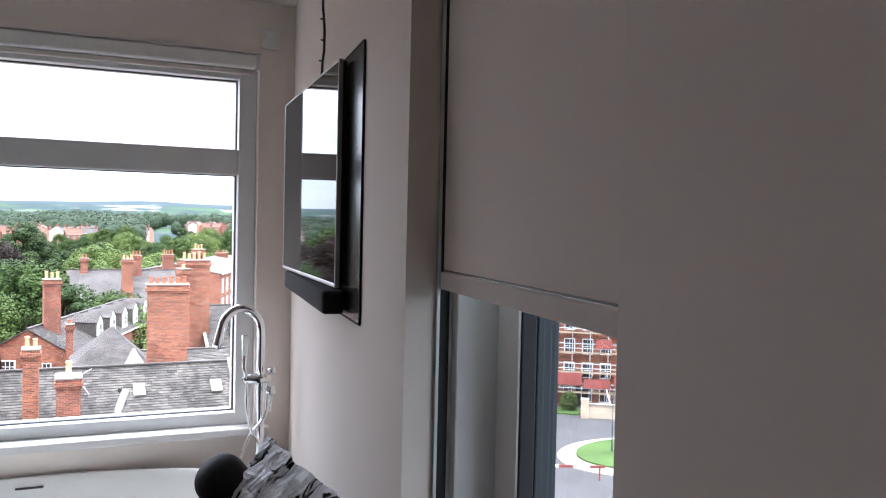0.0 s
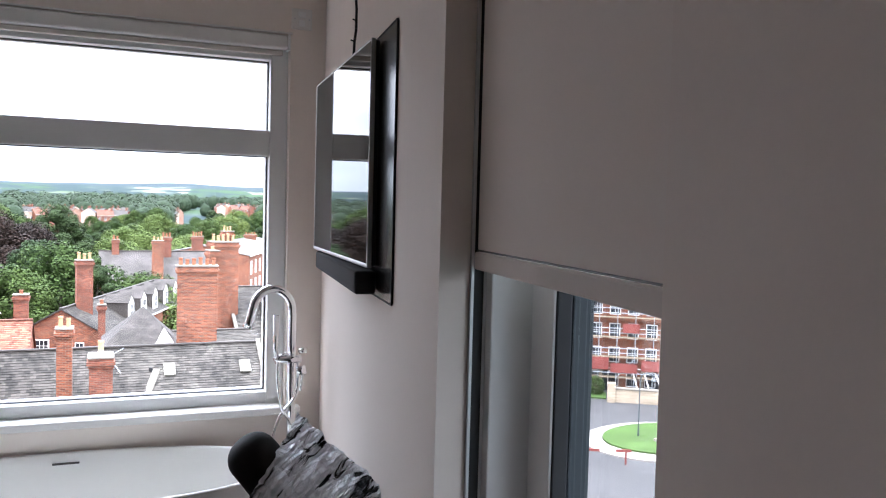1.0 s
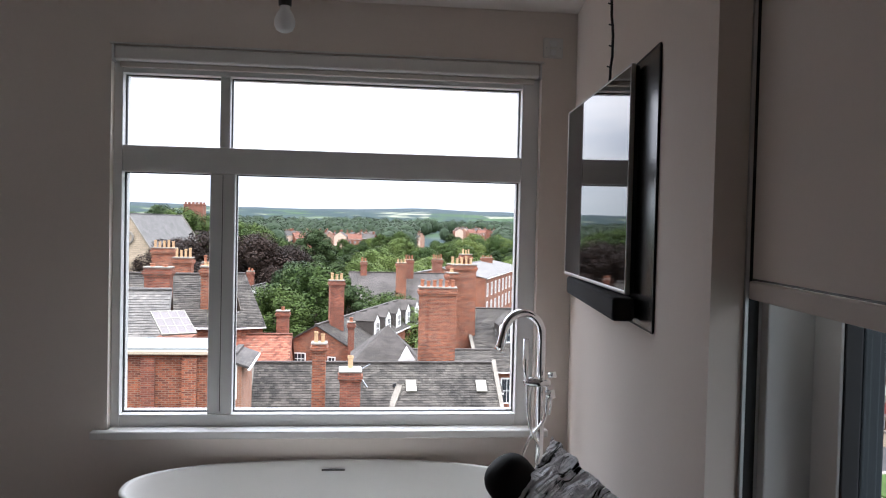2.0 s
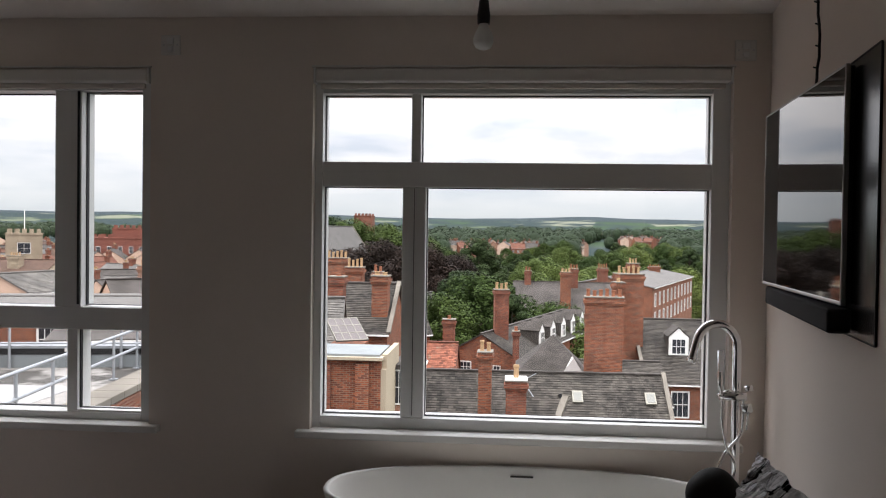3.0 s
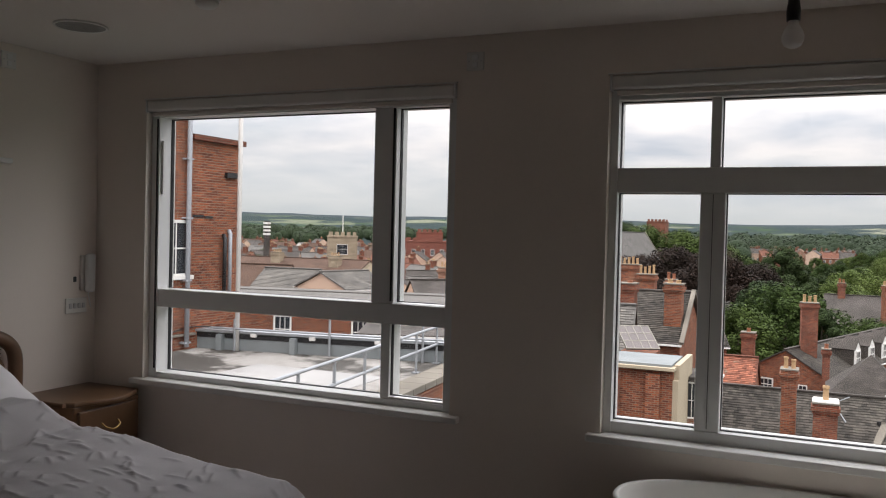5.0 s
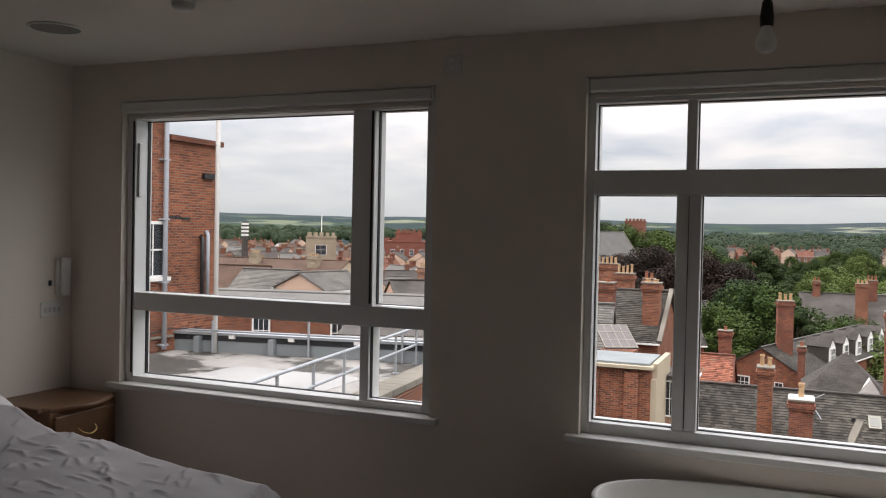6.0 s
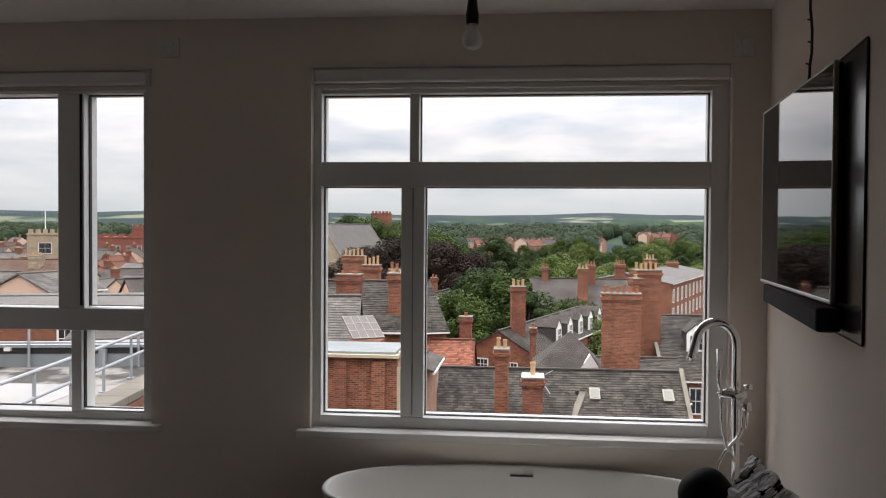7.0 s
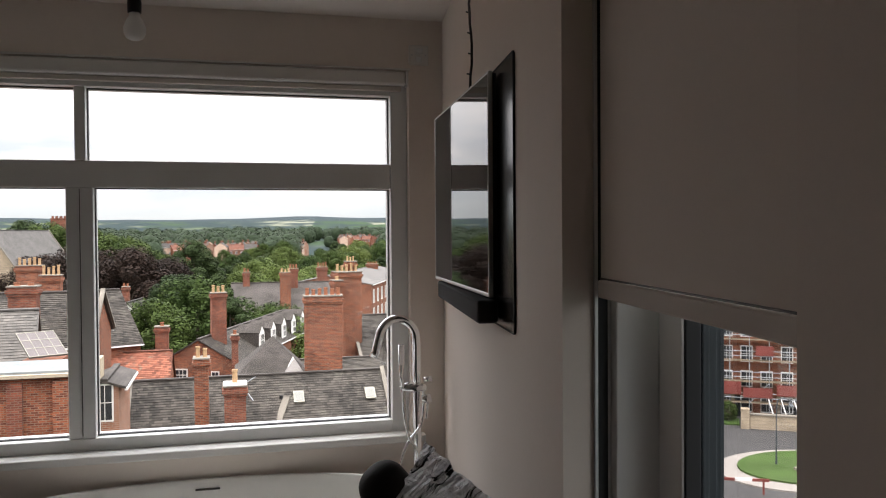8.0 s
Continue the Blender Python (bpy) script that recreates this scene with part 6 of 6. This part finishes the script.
for i in range(26):
    a = radians(rng.uniform(29, 40))
    r = rng.uniform(85, 260)
    plant(rng.choice((OAK, ASH)), r * math.sin(a), r * math.cos(a), rng.uniform(-6.5, -3.5))


# far woods: clumps past counting, each with a dense heart
def crown_core():
    out_ = []
    for ax in range(3):
        for sg in (-1, 1):
            for i in (-1, -0.5, 0, 0.5):
                for k in (-1, -0.5, 0, 0.5):
                    for du, dv_ in ((0, 0), (0.5, 0), (0.5, 0.5), (0, 0.5)):
                        q = [0.0, 0.0, 0.0]
                        q[ax], q[(ax + 1) % 3], q[(ax + 2) % 3] = sg, i + du, k + dv_
                        out_.append(q)
    out_ = np.array(out_)
    return out_ / np.linalg.norm(out_, axis=1)[:, None]


CORE = crown_core()


def far_woods(n, r0, r1, a0, a1, seed, hmin, hmax, leaf_n=300):
    rg = np.random.RandomState(seed)
    V_, F_ = [], []
    for i in range(n):
        a = radians(a0 + (a1 - a0) * rg.rand())
        r = r0 + (r1 - r0) * rg.rand() ** 0.8
        if noise.noise(Vector((a * 14, r * 0.006, 5.0))) < -0.12:
            continue
        da = math.degrees(a)
        if (-4.6 < da < 2.4 and r < 620) or (7.2 < da < 10.5 and r < 1000):
            continue
        x, y = r * math.sin(a), r * math.cos(a)
        z = land_height(x, y)
        h = hmin + (hmax - hmin) * rg.rand()
        d = rg.normal(size=(leaf_n, 3))
        d /= np.linalg.norm(d, axis=1)[:, None]
        p = np.array([x, y, z + h * 0.52]) + d * np.array([h * 0.40, h * 0.40, h * 0.48]) * (0.8 + 0.3 * rg.rand(leaf_n))[:, None]
        w = 0.8 * d + np.array([0, 0, 0.3]) + 0.12 * rg.normal(size=(leaf_n, 3))
        w /= np.linalg.norm(w, axis=1)[:, None]
        u = np.cross(w, [0.3, 0.2, 0.93])
        u /= np.linalg.norm(u, axis=1)[:, None] + 1e-6
        v = np.cross(w, u)
        s = h * 0.75 / math.sqrt(leaf_n)
        V_.append(np.stack([p - u * s, p - v * s, p + u * s, p + v * s], 1).reshape(-1, 3))
        V_.append(np.array([x, y, z + h * 0.5]) + CORE * np.array([h * 0.36, h * 0.36, h * 0.42]))
    vs = np.concatenate(V_)
    me = bpy.data.meshes.new("far_woods")
    quads(me, vs)
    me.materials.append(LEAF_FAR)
    return tagged(new("far_woods", me), "belts of distant green woodland in the valley", "woods", kind="stuff")


far_woods(900, 480, 800, -22, 22, 3, 14, 22, 620)
far_woods(1100, 800, 1700, -24, 24, 4, 14, 24, 320)
far_woods(700, 650, 1900, -62, -24, 6, 12, 20, 200)
far_woods(350, 500, 1700, 24, 46, 7, 12, 20, 200)
far_woods(900, 1700, 2500, -62, 46, 8, 12, 20, 90)

# ---- street seen through the balcony door ----
G = GROUND_Z


def slab(name, pts, z0, z1, mat_, label, category):
    b = bmesh.new()
    lo = [b.verts.new((x, y, z0)) for x, y in pts]
    hi = [b.verts.new((x, y, z1)) for x, y in pts]
    b.faces.new(hi)
    n = len(pts)
    for i in range(n):
        b.faces.new((lo[i], lo[(i + 1) % n], hi[(i + 1) % n], hi[i]))
    bmesh.ops.recalc_face_normals(b, faces=b.faces)
    return tagged(part(name, b, mat_), label, category, kind="structure")


def rnd(cx, cy, a, b_, n=40):
    return [(cx + a * math.cos(2 * math.pi * k / n), cy + b_ * math.sin(2 * math.pi * k / n)) for k in range(n)]


RC = out(32.2, 41.2)
slab("road", rnd(RC.x, RC.y, 30, 24), G - 0.3, G + 0.35, ASPHALT, "grey asphalt street round a green island", "road")
slab("pavement", rnd(RC.x, RC.y, 7.4, 6.0), G + 0.2, G + 0.47, PAVING, "pale paved kerb round the island", "pavement")
slab("lawn", rnd(RC.x + 0.5, RC.y + 0.3, 6.0, 4.7), G + 0.3, G + 0.62, GRASS, "mown green grass island", "grass")
mon = root("stone_slab", (RC.x + 0.5, RC.y, G), "low stone slab set in the grass island", "slab")
part("slab", boxes(((RC.x - 1.5, RC.y - 1.0, G + 0.6), (RC.x + 2.2, RC.y - 0.2, G + 0.85)), bevel=0.03), STONE, mon)


def street_lamp(x, y, h):
    l = root("street_lamp", (x, y, G + 0.35), "dark green swan-neck street lamp", "lamp", "street lamps")
    part("column", tube(bmesh.new(), [(x, y, G + 0.3), (x, y, G + 1.6), (x, y, G + h)], 0.07, 10, True, [0.10, 0.055, 0.04]), ANTHRACITE, l)
    part("neck", tube(bmesh.new(), smoothed([(x, y, G + h), (x + 0.15, y - 0.1, G + h + 0.7), (x + 0.7, y - 0.45, G + h + 0.8), (x + 0.95, y - 0.6, G + h + 0.4)]), 0.05, 8), ANTHRACITE, l)
    part("lantern", lathe(bmesh.new(), (x + 0.95, y - 0.6, G + h + 0.1), [(0.05, 0.35), (0.22, 0.2), (0.25, 0.1), (0.1, 0.0)], 12), ANTHRACITE, l)


pL = out(30.9, 42.3)
street_lamp(pL.x, pL.y, 5.2)
pL = out(32.6, 41.0)
street_lamp(pL.x, pL.y, 4.6)

SB = out(37.2, 54.6)
sbm = Matrix.Translation((SB.x, SB.y, G)) @ Matrix.Rotation(radians(-33), 4, "Z")
scb = root("scaffolded_building", (SB.x, SB.y, G), "red-brick apartment block clad in scaffolding with white bays", "building")
Hs = 13.2


def sbox(name, a, b_, mat_, parent=scb, label="", bevel=0.0):
    return part(name, boxes((a, b_), m=sbm, bevel=bevel), mat_, parent, label)


sbox("wall", (-11, 0, 0), (5.4, 9, Hs), BRICK)
sbox("white_wing", (5.4, 0.6, 0), (14, 9, Hs - 1.0), RENDER_PINK)
b = bmesh.new()
sec = [(-0.6, Hs), (9.4, Hs), (7, Hs + 2.6), (2.2, Hs + 2.6)]
A = [b.verts.new(sbm @ Vector((-11.4, p, q))) for p, q in sec]
B = [b.verts.new(sbm @ Vector((5.6, p, q))) for p, q in sec]
b.faces.new(A)
b.faces.new(B[::-1])
for i in range(4):
    b.faces.new((A[i], B[i], B[(i + 1) % 4], A[(i + 1) % 4]))
bmesh.ops.recalc_face_normals(b, faces=b.faces)
part("roof", b, SLATE_PALE, scb)
sbox("wing_roof", (5.6, 0.3, Hs - 1.0), (14.3, 9.3, Hs - 0.6), LEAD)
sbox("rooflight", (-3.4, 0.2, Hs + 0.7), (-2.3, 1.2, Hs + 1.5), RENDER_WHITE)
for k in range(5):
    for i in range(8):
        sash_window(scb, sbm @ pose(-9.6 + i * 1.95, -0.02, 1.7 + 2.6 * k), 1.0, 1.5, 2, 2)
for k in range(4):
    for i in range(4):
        sash_window(scb, sbm @ pose(6.5 + i * 2.1, 0.58, 1.7 + 2.7 * k), 1.3, 1.6, 3, 2)
scf = root("scaffold", sbm @ Vector((0, -1.4, 0)), "galvanised tube scaffold with plank lifts and red netting", "scaffold")
for i in range(13):
    x = -11 + i * 1.9
    part("standard", tube(bmesh.new(), [sbm @ Vector((x, -1.3, 0)), sbm @ Vector((x, -1.3, Hs + 0.6))], 0.05, 6), GALV, scf)
for k in range(6):
    z = 2.0 + 2.15 * k
    part("lift_boards", boxes(((-11.2, -1.35, z), (12, -0.35, z + 0.07)), m=sbm), PLANK, scf)
    for dz in (0.55, 1.05):
        part("ledger", tube(bmesh.new(), [sbm @ Vector((-11.3, -1.36, z + dz)), sbm @ Vector((12, -1.36, z + dz))], 0.045, 6), GALV, scf)
for x0, x1, z0, z1 in ((-11.2, -7.6, 2.7, 4.1), (-7.3, -3.9, 2.5, 3.7), (-3.8, -0.4, 2.9, 4.2), (-0.2, 2.6, 2.6, 3.6), (3.0, 6.5, 2.9, 4.0), (-6.0, -4.2, 7.0, 8.0), (1.0, 2.7, 6.9, 7.9)):
    part("netting", boxes(((x0, -1.46, z0), (x1, -1.43, z1)), m=sbm), RED_MESH, scf, "torn red debris netting")
for i in range(13):
    x = -11 + i * 1.9
    for k in range(6):
        part("transom_tube", tube(bmesh.new(), [sbm @ Vector((x, -1.45, 1.95 + 2.15 * k)), sbm @ Vector((x, -0.1, 1.95 + 2.15 * k))], 0.04, 5), GALV, scf)
for i in range(6):
    part("brace", tube(bmesh.new(), [sbm @ Vector((-11 + 3.8 * i, -1.4, 2.0)), sbm @ Vector((-9.1 + 3.8 * i, -1.4, 4.15))], 0.04, 5), GALV, scf)
for x in (-6.2, -1.0, 3.4):
    sbox("doorway", (x, -0.06, 0.2), (x + 1.6, -0.01, 2.5), PANE)
    sbox("doorway_pier", (x - 0.35, -0.12, 0.0), (x - 0.02, -0.01, 2.6), SANDSTONE)
for i in range(3):
    part("raker", tube(bmesh.new(), [sbm @ Vector((3.0 + 1.2 * i, -3.2, 0)), sbm @ Vector((2.2 + 1.2 * i, -1.3, 2.6))], 0.06, 6), RENDER_WHITE, scf)
gw = root("garden_wall", sbm @ Vector((2, -5.5, 0)), "buff stone garden wall with end piers", "wall")
part("wall", boxes(((0.2, -5.7, 0), (11, -5.3, 1.7)), m=sbm, bevel=0.03), SANDSTONE, gw)
part("coping", boxes(((0.1, -5.8, 1.7), (11.1, -5.2, 1.85)), m=sbm, bevel=0.03), STONE, gw)
for x in (-0.1, 6.5):
    part("pier", boxes(((x - 0.4, -5.95, 0), (x + 0.4, -5.05, 2.3)), m=sbm, bevel=0.03), SANDSTONE, gw)
vg = root("lawn_verge", sbm @ Vector((-5, -3.5, 0.3)), "strip of grass before the scaffolded block", "grass")
part("turf", boxes(((-11, -4.6, 0.3), (-0.6, -1.8, 0.5)), m=sbm), GRASS, vg)
for k, (x, y, s) in enumerate(((-1.7, -3.0, 0.17), (-8.5, -3.2, 0.2), (8.2, -3.6, 0.36), (10.4, -3.4, 0.3))):
    o = copy_thing(OAK, sbm @ pose(x, y, 0.3, 0, 0, 40 * k) @ Matrix.Diagonal((s, s, s * 0.85, 1)))
    o.matrix_basis = sbm @ pose(x, y, 0.3, 0, 0, 40 * k) @ Matrix.Diagonal((s, s, s * 0.85, 1))
    tagged(o, "round green shrub in front of the block", "shrub", "shrubs")
stk = root("tall_chimney", out(45.6, 69.5), "tall square red-brick chimney stack", "chimney")
pS = out(45.3, 68.3, 0)
smm = pose(pS.x, pS.y, G, 0, 0, -33)
HT = out(0, 0, 3.5).z - G
part("shaft", boxes(((-1.45, -1.45, 0), (1.45, 1.45, HT)), m=smm), BRICK, stk)
for x in (-1.2, -0.4, 0.4, 1.2):
    part("rib", boxes(((x - 0.16, -1.6, 8), (x + 0.16, -1.45, HT - 0.6)), m=smm), BRICK_DARK, stk)
part("head", boxes(((-1.65, -1.65, HT - 0.6), (1.65, 1.65, HT + 0.1)), m=smm, bevel=0.05), BRICK_DARK, stk)
part("band", boxes(((-1.62, -1.62, 13.5), (1.62, 1.62, 13.9)), m=smm), STONE, stk)
house("white flat-fronted building beyond the street", 62, 90, 16, 8, -30, -6.5, -5.6, RENDER_WHITE, SLATE_PALE, windows=[("f", -6 + 2.4 * i, -7.4, 1.6, 1.1) for i in range(6)])
bar = root("street_barrier", out(27.4, 38.6), "red and white barrier beside the road", "barrier")
pb = out(25.4, 38.9)
for k in range(5):
    part("bar", boxes(((-3.0 + 1.2 * k, -0.05, 0.95), (-1.8 + 1.2 * k, 0.05, 1.15)), m=pose(pb.x, pb.y, G + 0.35, 0, 0, -25)), RENDER_WHITE if k % 2 else RED_MESH, bar)
for x in (-2.6, 2.6):
    part("post", boxes(((x - 0.06, -0.06, 0.0), (x + 0.06, 0.06, 0.95)), m=pose(pb.x, pb.y, G + 0.35, 0, 0, -25)), RED_MESH, bar)
